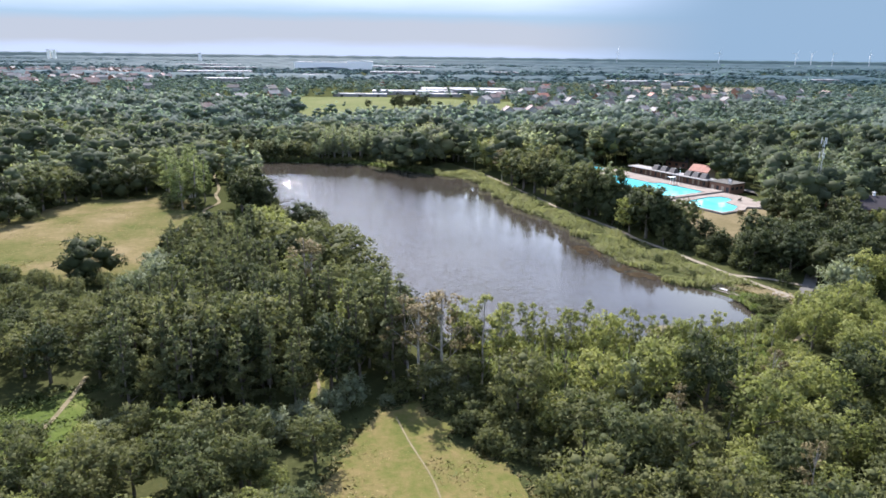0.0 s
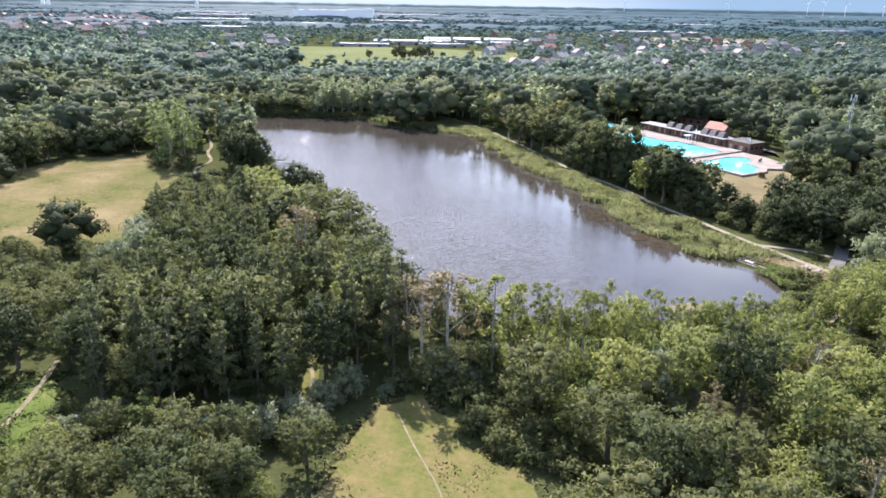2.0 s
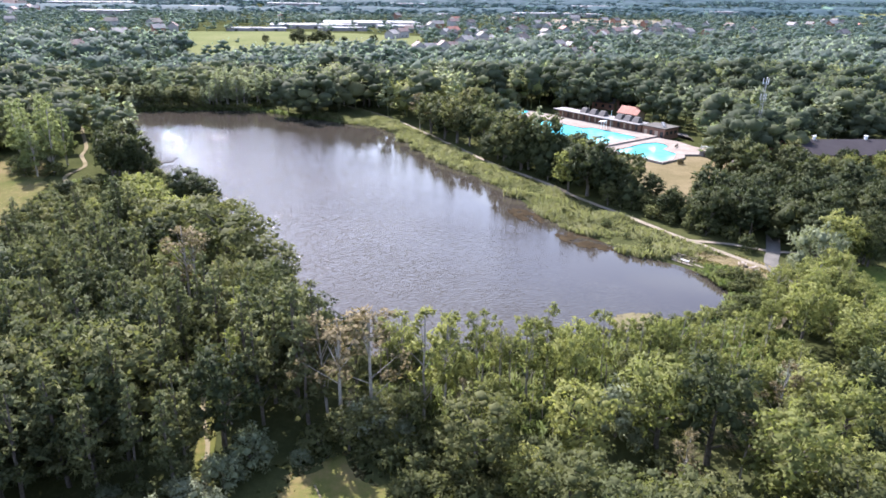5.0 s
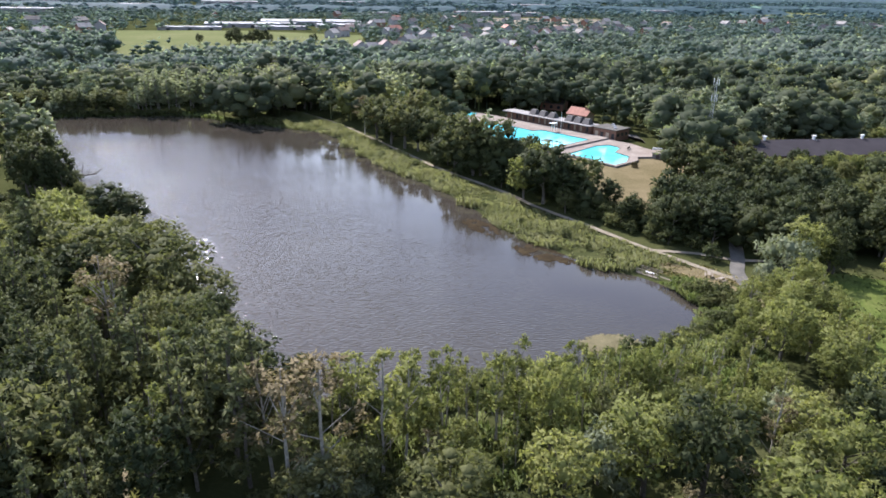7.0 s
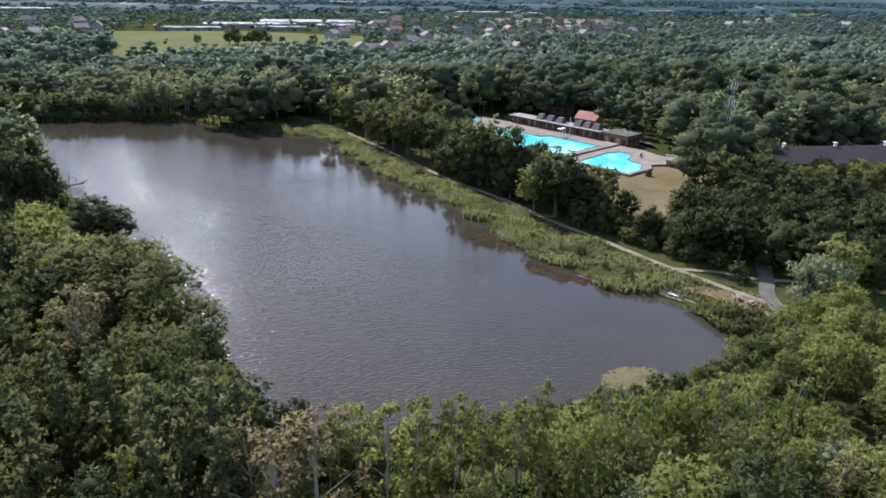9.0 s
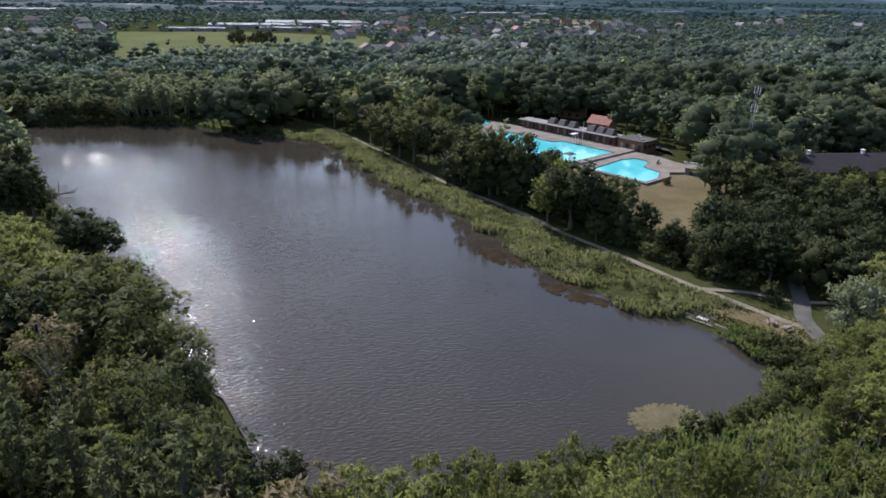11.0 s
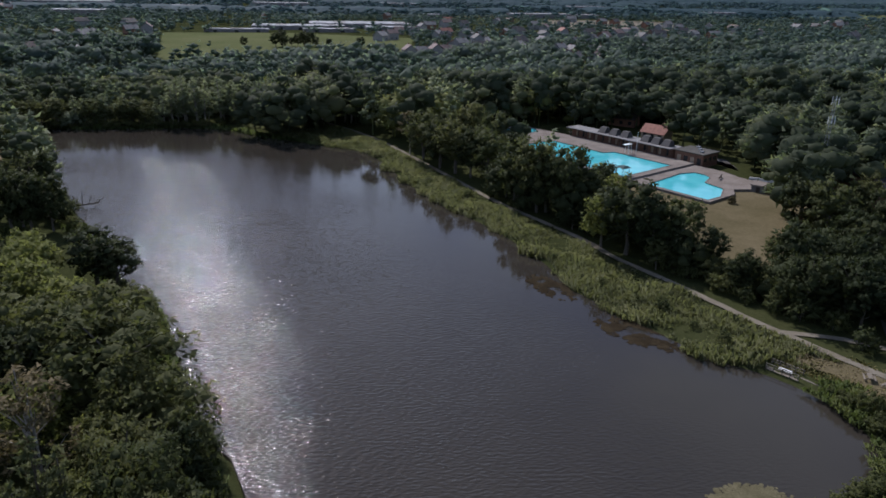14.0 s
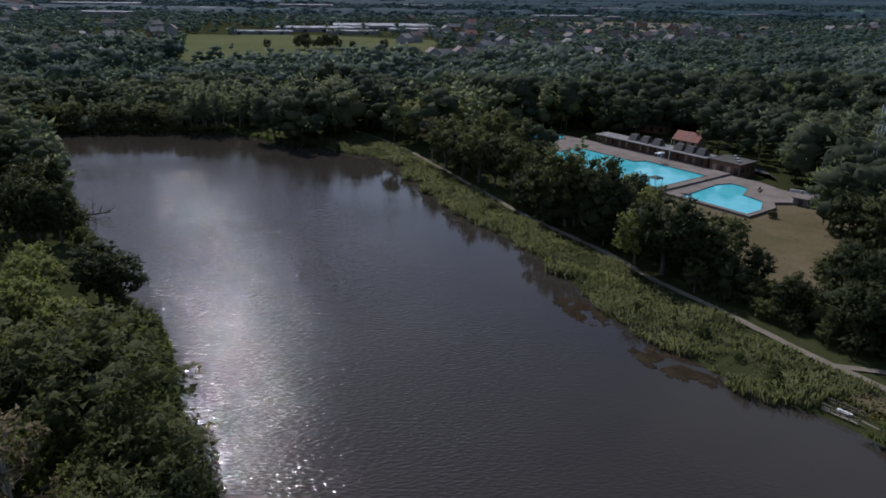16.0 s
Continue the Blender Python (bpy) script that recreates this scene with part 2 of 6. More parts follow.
WHITE = plain("white paint", (0.72, 0.72, 0.70), 0.6, 0, 0.08)
GREY_ROOF = plain("grey roofing felt", (0.20, 0.19, 0.18), 0.9, 0, 0.3, 0.4)
DARK_ROOF = plain("dark roof tiles", (0.055, 0.05, 0.048), 0.75, 0, 0.3, 0.8)
RED_ROOF = plain("red clay tiles", (0.27, 0.112, 0.075), 0.8, 0, 0.3, 0.8)
BROWN_ROOF = plain("brown clay tiles", (0.17, 0.115, 0.10), 0.8, 0, 0.3, 0.8)
HALL_ROOF = plain("dark brown sheet roof", (0.034, 0.031, 0.034), 0.95, 0, 0.18, 0.15)
HALL_ROOF.node_tree.nodes["Principled BSDF"].inputs["Specular IOR Level"].default_value = 0.05
BRICK = plain("brown brick", (0.20, 0.105, 0.07), 0.9, 0, 0.3, 2.5)
RENDERED = plain("pale rendered wall", (0.27, 0.265, 0.26), 0.85, 0, 0.15, 0.6)
CLADDING = plain("grey brown cladding", (0.19, 0.18, 0.18), 0.8, 0, 0.25, 0.2)
SHED_ROOF = plain("pale sheet roof", (0.25, 0.26, 0.27), 0.85, 0, 0.2, 0.05)
STEEL = plain("galvanised steel", (0.45, 0.46, 0.47), 0.45, 0.7, 0.1)
WOOD = plain("weathered wood", (0.20, 0.17, 0.13), 0.85, 0, 0.3, 4.0)
PALE_WOOD = plain("pale weathered wood", (0.42, 0.40, 0.35), 0.85, 0, 0.25, 3.0)
DARK_WOOD = plain("dark stained wood", (0.05, 0.038, 0.03), 0.8, 0, 0.3, 3.0)
DARK_GLASS = plain("dark window glass", (0.03, 0.035, 0.04), 0.12, 0, 0.1)
GREEN_FABRIC = plain("dark green canvas", (0.02, 0.06, 0.055), 0.8, 0, 0.2)
POOL_TILE = plain("pale blue pool tiles", (0.14, 0.68, 0.71), 0.4, 0, 0.05, 0.3)
CONCRETE_DARK = plain("dark concrete wall", (0.17, 0.16, 0.15), 0.9, 0, 0.3, 1.0)
BEIGE = plain("beige door panels", (0.42, 0.33, 0.24), 0.7, 0, 0.15)

wm = Mat("lake water")
wm.color(wm.ramp(wm.noise(0.02, 4.0), [(0.35, (0.030, 0.026, 0.021)), (0.65, (0.039, 0.034, 0.027))]))
wm.set(0.045, 0, 0.46)
wm.b.inputs["IOR"].default_value = 1.33
w1 = wm.node("ShaderNodeTexNoise", Scale=1.35, Detail=1.0, Roughness=0.45)
wmap = wm.node("ShaderNodeMapping")
wmap.inputs["Scale"].default_value = (0.75, 1.8, 1.0)
wmap.inputs["Rotation"].default_value = (0, 0, radians(12))
wm.link(wm.place(), wmap.inputs[0])
wm.link(wmap.outputs[0], w1.inputs["Vector"])
ripple = wm.bump(w1.outputs["Fac"], 0.5, 0.32)
# calm in the lee of the reeds, rougher towards the open west side
across = wm.node("ShaderNodeVectorMath", op="DOT_PRODUCT")
across.inputs[1].default_value = (-0.937, -0.349, 0)
wm.link(wm.place(), across.inputs[0])
gust_noise = wm.maths("MULTIPLY", wm.noise(0.03, 3.0, 0.5), 34.0)
gust = wm.node("ShaderNodeMapRange")
gust.inputs["From Min"].default_value, gust.inputs["From Max"].default_value = -89.0, -50.0
gust.inputs["To Min"].default_value, gust.inputs["To Max"].default_value = 0.015, 0.46
wm.link(wm.maths("ADD", across.outputs["Value"], gust_noise), gust.inputs["Value"])
# a squall of steeper ripples near the far end of the west shore
squall_at = wm.node("ShaderNodeVectorMath", op="SUBTRACT")
squall_at.inputs[1].default_value = (-77, 302, 0)
wm.link(wm.place(), squall_at.inputs[0])
squall_in = wm.node("ShaderNodeVectorMath", op="MULTIPLY")
squall_in.inputs[1].default_value = (1 / 24, 1 / 10, 0)
wm.link(squall_at.outputs[0], squall_in.inputs[0])
squall_len = wm.node("ShaderNodeVectorMath", op="LENGTH")
wm.link(squall_in.outputs[0], squall_len.inputs[0])
streak = wm.node("ShaderNodeMapping")
streak.inputs["Scale"].default_value = (0.045, 0.16, 1.0)
wm.link(wm.place(), streak.inputs[0])
squall = wm.node("ShaderNodeMapRange")
squall.interpolation_type = "SMOOTHSTEP"
squall.inputs["From Min"].default_value, squall.inputs["From Max"].default_value = 2.0, 0.6
squall.inputs["To Min"].default_value, squall.inputs["To Max"].default_value = 0.0, 0.2
wm.link(wm.maths("ADD", squall_len.outputs["Value"], wm.maths("MULTIPLY", wm.noise(1.0, 4.0, 0.6, streak.outputs[0]), 1.3)), squall.inputs["Value"])
# still water in the lee of the trees at the far end
lee_y = wm.node("ShaderNodeSeparateXYZ")
wm.link(wm.place(), lee_y.inputs[0])
lee = wm.node("ShaderNodeMapRange")
lee.interpolation_type = "SMOOTHSTEP"
lee.inputs["From Min"].default_value, lee.inputs["From Max"].default_value = 312.0, 336.0
lee.inputs["To Min"].default_value, lee.inputs["To Max"].default_value = 1.0, 0.12
wm.link(wm.maths("ADD", lee_y.outputs["Y"], wm.maths("MULTIPLY", wm.noise(0.05, 3.0, 0.6), 12.0)), lee.inputs["Value"])
wm.link(wm.maths("MULTIPLY", wm.maths("ADD", gust.outputs[0], squall.outputs[0]), lee.outputs[0]), ripple.inputs["Strength"])
WATER = wm.m

pm = Mat("pool water")
pm.color(pm.ramp(pm.noise(0.15, 3.0), [(0.35, (0.085, 0.50, 0.55)), (0.65, (0.13, 0.58, 0.62))]))
pm.set(0.05, 0, 0.4)
pm.bump(pm.noise(1.2, 2.0), 0.12, 0.1)
POOL_WATER = pm.m


# ---- helpers ----
def mesh_obj(name, verts, faces, material, parent=None, mats=None):
    me = bpy.data.meshes.new(name)
    me.from_pydata([tuple(v) for v in verts], [], faces)
    if material:
        me.materials.append(material)
    ob = new(name, me)
    ob.parent = parent
    return ob


def part(name, bm, material, parent, label=""):
    me = bpy.data.meshes.new(name)
    bm.normal_update()
    bm.to_mesh(me)
    bm.free()
    me.materials.append(material)
    ob = new(name, me)
    ob.parent = parent
    if label:
        ob["label"] = label
    return ob


def thing(name, m, label, category, group="", kind=""):
    ob = new(name)
    ob.matrix_basis = m
    return tagged(ob, label, category, group, kind)


def add_box(bm, lo, hi, rz=0.0, bevel=0.0):
    c = [(a + b) / 2 for a, b in zip(lo, hi)]
    s = [b - a for a, b in zip(lo, hi)]
    r = bmesh.ops.create_cube(bm, size=1, matrix=pose(*c, 0, 0, rz) @ Matrix.Diagonal((*s, 1)))
    if bevel:
        edges = list({e for v in r["verts"] for e in v.link_edges})
        bmesh.ops.bevel(bm, geom=edges, offset=bevel, segments=1, affect="EDGES")


def box(lo, hi, bevel=0.0):
    bm = bmesh.new()
    add_box(bm, lo, hi, 0, bevel)
    return bm


def add_rod(bm, a, b, r0, r1=None, n=6):
    a, b = Vector(a), Vector(b)
    d = b - a
    m = Matrix.Translation((a + b) / 2) @ d.to_track_quat("Z", "Y").to_matrix().to_4x4()
    bmesh.ops.create_cone(bm, cap_ends=True, segments=n, radius1=r0, radius2=r0 if r1 is None else r1, depth=d.length, matrix=m)


def inside(poly, x, y):
    """Which of the points lie inside the polygon."""
    p = np.asarray(poly, float)
    q = np.roll(p, -1, 0)
    hit = np.zeros(np.shape(x), bool)
    for (x0, y0), (x1, y1) in zip(p, q):
        if y0 != y1:
            hit ^= ((y0 > y) != (y1 > y)) & (x < (x1 - x0) * (y - y0) / (y1 - y0) + x0)
    return hit


def edge_distance(line, x, y, closed=True):
    p = np.asarray(line, float)
    q = np.roll(p, -1, 0)
    if not closed:
        p, q = p[:-1], q[:-1]
    best = np.full(np.shape(x), 1e9)
    for a, b in zip(p, q):
        d = b - a
        u = np.clip(((x - a[0]) * d[0] + (y - a[1]) * d[1]) / (d @ d), 0, 1)
        best = np.minimum(best, np.hypot(x - a[0] - u * d[0], y - a[1] - u * d[1]))
    return best


def smooth_line(pts, step=3.0, closed=False):
    """A Catmull-Rom line through the points, cut into even steps."""
    p = [Vector((*q[:2], 0)) for q in pts]
    n = len(p)
    res = []
    for i in range(n if closed else n - 1):
        a, b = p[i], p[(i + 1) % n]
        a0 = p[i - 1] if closed or i else a + (a - b)
        b1 = p[(i + 2) % n] if closed or i + 2 < n else b + (b - a)
        k = max(1, int((b - a).length / step))
        for j in range(k):
            t = j / k
            res.append(0.5 * ((2 * a) + (b - a0) * t + (2 * a0 - 5 * a + 4 * b - b1) * t * t + (3 * a - a0 - 3 * b + b1) * t ** 3))
    if not closed:
        res.append(p[-1])
    return [(v.x, v.y) for v in res]


def ragged(pts, step=2.0, amount=0.8, seed=0):
    """A closed outline with an uneven edge."""
    line = smooth_line(pts, step, True)
    return [(x + amount * noise.noise((x * 0.21, y * 0.21, seed)) + 0.4 * amount * noise.noise((x * 0.9, y * 0.9, seed)),
             y + amount * noise.noise((x * 0.21, y * 0.21, seed + 7.3)) + 0.4 * amount * noise.noise((x * 0.9, y * 0.9, seed + 3.1))) for x, y in line]


def sheet(name, pts, z, material, label, category, kind="structure", thick=0.05):
    """A flat piece of ground cover with a thin edge."""
    bm = bmesh.new()
    f = bm.faces.new([bm.verts.new((x, y, z)) for x, y in pts])
    f.normal_update()
    if f.normal.z < 0:
        f.normal_flip()
    bmesh.ops.triangulate(bm, faces=[f])
    ob = part(name, bm, material, None)
    return tagged(ob, label, category, kind=kind)


def strip(name, line, width, z, material, label, category, seed=0, uneven=0.25):
    line = smooth_line(line, 2.0)
    v, f = [], []
    for i, (x, y) in enumerate(line):
        a, b = line[max(0, i - 1)], line[min(len(line) - 1, i + 1)]
        d = Vector((b[0] - a[0], b[1] - a[1])).normalized()
        for s in (-1, 1):
            w = width / 2 * (1 + uneven * noise.noise((x * 0.3, y * 0.3, seed + s * 5)))
            v.append((x - s * d.y * w, y + s * d.x * w, z))
        if i:
            k = 2 * i
            f.append((k - 2, k, k + 1, k - 1))
    ob = mesh_obj(name, v, f, material)
    return tagged(ob, label, category, kind="structure")

# ---- plan ----
LAKE = [(70.3, 149), (69.5, 158), (65.5, 165.5), (60, 170.5), (56.5, 176), (53, 182.5), (48.5, 192), (44.5, 200), (43, 212), (40, 223), (37, 233), (30, 249),
        (25, 260), (19, 277), (14, 297), (7, 318), (-9, 331), (-30, 345), (-46, 359), (-57, 363), (-80, 363), (-101, 362), (-119, 364), (-124, 352),
        (-110, 325), (-92, 300), (-84, 288), (-66, 252), (-54, 232), (-42, 209), (-33, 198), (-26, 181), (-22, 170), (-15, 154), (-12.5, 147), (-10, 139), (-5, 132.5), (6, 129.5),
        (16, 131.5), (33, 132.5), (41, 134.5), (52, 136.5), (62, 141), (68, 145)]
LAKE = smooth_line(LAKE, 3.0, True)
LAKE_PATH = [(-22, 384), (-6, 368), (10, 341), (20.8, 313.6), (30.2, 287), (41.5, 255), (54.5, 227), (58.5, 214), (65.6, 199), (72.7, 182), (76, 175.5), (80.8, 166), (84.2, 159.8)]
TRACK_LINE = [(-20, 98), (-21.3, 103), (-22, 109), (-23.8, 115), (-25, 121)]
SOUTH_TRACK = [(83.4, 153), (82.2, 148), (80, 143), (74, 137.2), (70, 132.5), (66, 122)]
BRANCH = [(75, 178), (84, 174.5), (90, 170), (97, 168)]
ROAD = [(97, 180), (90.5, 169), (86.6, 163.2), (84.6, 157), (83.4, 152.2)]
MEADOW_LINE = [(-152, 205), (-147, 234), (-140, 254), (-122, 263), (-105, 267), (-96, 247), (-90, 225), (-87, 200), (-82, 178), (-80, 165), (-96, 163), (-106, 168), (-120, 172), (-140, 185)]
MEADOW_FAR = [(-195, 284), (-180, 284), (-166, 262), (-170, 248), (-190, 245)]
CLEARING_LINE = [(-18, 74), (-15.5, 84), (-12.5, 95), (-10, 101), (-5.5, 104.5), (-2, 99), (2, 92), (8, 87), (12, 82), (12.5, 74), (4, 66), (-12, 66)]
GLADE_LINE = [(-76, 86), (-72, 98), (-66, 105), (-61.5, 106), (-57.5, 99), (-54.5, 90), (-60, 84)]
SIDE_CLEARING = [(95, 160), (112, 157), (122, 136), (104, 104), (77, 104), (80, 117), (86.5, 130), (90.5, 140), (93, 150)]
BENCH_GREEN = [(76.5, 157.5), (74.5, 164.5), (71, 168.5), (74, 171), (79.5, 166), (82.4, 160.5), (81.6, 155.5), (79, 152)]
POOL_O, POOL_A = Vector((87.9, 268.7, 0)), radians(31.6)
PU, PV = Vector((math.cos(POOL_A), math.sin(POOL_A), 0)), Vector((-math.sin(POOL_A), math.cos(POOL_A), 0))


def uv(u, v):
    p = POOL_O + PU * u + PV * v
    return (p.x, p.y)


LAWN_LINE = [uv(-1, 8), uv(-12, 6), uv(-20, -8), uv(-27, -28), uv(-35, -48), uv(-24, -57), uv(-6, -52), uv(12, -42), uv(30, -32), uv(26, -18), uv(12, -14)]
POOL_YARD = [uv(-4, 90), uv(-6, 20), uv(-8, -2), uv(-14, -10), uv(-23, -30), uv(-30, -48), uv(-22, -52), uv(-8, -46), uv(6, -36), uv(30, -27), uv(50, -4), uv(54, 24), uv(50, 70), uv(36, 90)]
FIELD_LINE = [(-200, 899), (-140, 905), (-60, 912), (70, 850), (45, 640), (0, 590), (-60, 575), (-130, 590)]

RIBBON = smooth_line(LAKE_PATH, 4.0)


# ---- ground and water ----
def axis(near, far, step, reach, grow=1.25):
    v = list(np.arange(near, far + step, step))
    s = step
    while v[-1] < reach:
        s *= grow
        v.append(v[-1] + s)
    s = step
    lo = v[0]
    while lo > -reach:
        s *= grow
        lo -= s
        v.insert(0, lo)
    return np.array(v)


gx, gy = axis(-135, 120, 2.0, 4950), axis(100, 372, 2.0, 4950)
X, Y = np.meshgrid(gx, gy)
depth = edge_distance(LAKE, X, Y) * np.where(inside(LAKE, X, Y), -1, 1)
depth[(np.abs(X) > 300) | (Y > 600) | (Y < 0)] = 50
Z = np.clip(depth * 0.28, -1.8, 0.5)
for i in range(Z.shape[0]):
    for j in range(Z.shape[1]):
        if depth[i, j] > 4 and abs(X[i, j]) < 200 and 0 < Y[i, j] < 500:
            Z[i, j] = 0.5 + 0.10 * noise.noise((X[i, j] * 0.05, Y[i, j] * 0.05, 0))
nx, ny = len(gx), len(gy)
idx = np.arange(nx * ny).reshape(ny, nx)
quads = np.stack([idx[:-1, :-1], idx[:-1, 1:], idx[1:, 1:], idx[1:, :-1]], -1).reshape(-1, 4)
ground = mesh_obj("ground", np.stack([X, Y, Z], -1).reshape(-1, 3).tolist(), quads.tolist(), GROUND)
tagged(ground, "flat wooded land with dark green undergrowth and soil", "ground", kind="structure")
for p in ground.data.polygons:
    p.use_smooth = True

lake = sheet("water", [(x * 1.0, y) for x, y in smooth_line([(x + 3 * math.copysign(1, x + 20), y + 3 * math.copysign(1, y - 230)) for x, y in LAKE[::3]], 6.0, True)], 0.0, WATER,
             "dark brown rippled lake with sun glitter", "lake")
sheet("meadow", ragged(MEADOW_LINE, 3.0, 2.5, 1), 0.66, MEADOW, "dry yellow meadow with mown and greener streaks", "meadow")
sheet("meadow", ragged(MEADOW_FAR, 3.0, 2.5, 2), 0.66, MEADOW, "small dry meadow behind dark trees", "meadow")
sheet("clearing", ragged(CLEARING_LINE, 1.0, 2.6, 3), 0.66, CLEARING, "sunlit clearing of dry yellow-green grass", "clearing")
sheet("clearing", ragged(GLADE_LINE, 2.0, 1.6, 4), 0.66, GRASS, "small green glade between trees", "clearing")
sheet("clearing", ragged(SIDE_CLEARING, 2.0, 1.6, 5), 0.66, GRASS, "rough green clearing beside the gravel road", "clearing")
sheet("lawn", ragged(BENCH_GREEN, 2.0, 0.8, 6), 0.62, LAWN, "dry lawn at the water's edge", "lawn")
sheet("lawn", ragged(LAWN_LINE, 2.0, 1.0, 7), 0.68, LAWN, "sunburnt sunbathing lawn below the pools", "lawn")
sheet("field", FIELD_LINE, 0.62, FIELD, "flat yellow-green crop field among woods", "field")
strip("path", LAKE_PATH, 1.6, 0.70, PATH_MAT, "pale sandy footpath along the reed belt", "path", 1)
strip("path", SOUTH_TRACK, 1.0, 0.705, TRACK, "narrow sandy path into the shore wood", "path", 8)
strip("path", BRANCH, 1.4, 0.71, PATH_MAT, "narrow sandy side path", "path", 2)
strip("road", ROAD, 3.0, 0.73, ROAD_MAT, "grey gravel park road", "road", 3, 0.1)
strip("path", [(1.5, 62), (-0.6, 80), (-5.5, 93), (-8, 100)], 0.24, 0.71, TRACK, "thin trodden track across the clearing", "path", 4)
strip("path", [(-62, 86), (-61.5, 95), (-62.5, 104), (-64, 112)], 0.8, 0.71, TRACK, "thin trodden track in the glade", "path", 5)
sheet("clearing", ragged([(-21, 97), (-22.6, 104), (-23.8, 112), (-25.6, 121), (-24, 122), (-21.6, 112), (-20.2, 104), (-19, 98)], 1.5, 0.7, 8), 0.67, CLEARING, "sunlit strip of dry grass between tall trees", "clearing")
strip("path", TRACK_LINE, 0.6, 0.71, TRACK, "sandy track between tall trees", "path", 6)
strip("path", [(-86, 236), (-90, 245), (-89, 258), (-95, 272), (-98, 285), (-111, 318), (-118, 340)], 1.2, 0.71, TRACK, "pale sandy footpath on the meadow side", "path", 7)


# ---- trees ----
def ico():
    """An eight-sided core."""
    v = np.array([(1, 0, 0), (0, 1, 0), (-1, 0, 0), (0, -1, 0), (0, 0, 1), (0, 0, -1)], float)
    f = np.array([(0, 1, 4), (1, 2, 4), (2, 3, 4), (3, 0, 4), (1, 0, 5), (2, 1, 5), (3, 2, 5), (0, 3, 5)])
    return v, f


ICO_V, ICO_F = ico()


def lobes_of(kind, h, rng):
    """Centres and radii of the leaf masses of a crown."""
    res = []
    if kind == "broad":
        r = 0.34 * h
        for i in range(24):
            u, a = (i + 0.5) / 24, i * 2.4 + rng.uniform(-0.4, 0.4)
            zz = -0.95 + 1.9 * u
            rr = math.sqrt(max(0.08, 1 - (zz * 0.9) ** 2))
            s = r * rng.uniform(0.24, 0.42)
            res.append((r * 0.72 * rr * math.cos(a), r * 0.72 * rr * math.sin(a), 0.56 * h + 0.34 * h * zz * rng.uniform(0.88, 1.08), s, s, s * 0.8))
        res.append((0, 0, 0.58 * h, r * 0.6, r * 0.6, r * 0.62))
    elif kind == "alder":
        lean = rng.uniform(0.85, 1.2)
        for i in range(22):
            u = (i + 0.5) / 22
            a = i * 2.4 + rng.uniform(-0.6, 0.6)
            rad = 0.125 * h * lean * (1 - u) ** 0.85 * rng.uniform(0.7, 1.25) + 0.008 * h
            s = 0.078 * h * (1 - 0.66 * u) * rng.uniform(0.7, 1.25)
            res.append((rad * math.cos(a), rad * math.sin(a), h * (0.22 + 0.74 * u), s, s, s * 0.9))
    elif kind == "slim":
        for i in range(16):
            u = rng.uniform(0, 1) ** 0.8
            a = i * 2.4 + rng.uniform(-0.6, 0.6)
            rad = 0.15 * h * math.sin(0.5 + 2.5 * u) * rng.uniform(0.4, 1.2)
            s = 0.055 * h * rng.uniform(0.5, 1.3)
            res.append((rad * math.cos(a), rad * math.sin(a), h * (0.36 + 0.60 * u), s, s, s * 0.9))
    elif kind == "bush":
        r = 0.62 * h
        for i in range(12):
            u, a = (i + 0.5) / 12, i * 2.4 + rng.uniform(-0.4, 0.4)
            rr = math.sqrt(1 - u * u * 0.92)
            s = r * rng.uniform(0.32, 0.46)
            res.append((r * 0.66 * rr * math.cos(a), r * 0.66 * rr * math.sin(a), h * (0.16 + 0.62 * u), s, s, s * 0.85))
    return np.array(res)


def ico_core():
    """A twenty-sided core."""
    bm = bmesh.new()
    bmesh.ops.create_icosphere(bm, subdivisions=1, radius=1)
    v, f = np.array([x.co[:] for x in bm.verts]), np.array([[x.index for x in q.verts] for q in bm.faces])
    bm.free()
    return v, f


ROUND_V, ROUND_F = ico_core()


def sprays_of(lobes, per, rng, flat=0.8):
    """Smaller masses on the outer faces of each lobe."""
    res = []
    for l in lobes:
        d = rng.normal(size=(per, 3))
        d[:, 2] = np.abs(d[:, 2]) * 0.9 - 0.25
        d /= np.linalg.norm(d, axis=1)[:, None]
        s = l[3] * rng.uniform(0.3, 0.52, per)
        res.append(np.concatenate([l[:3] + d * l[3:] * rng.uniform(0.62, 0.95, (per, 1)), np.stack([s, s, s * flat], 1)], 1))
    return np.concatenate(res)


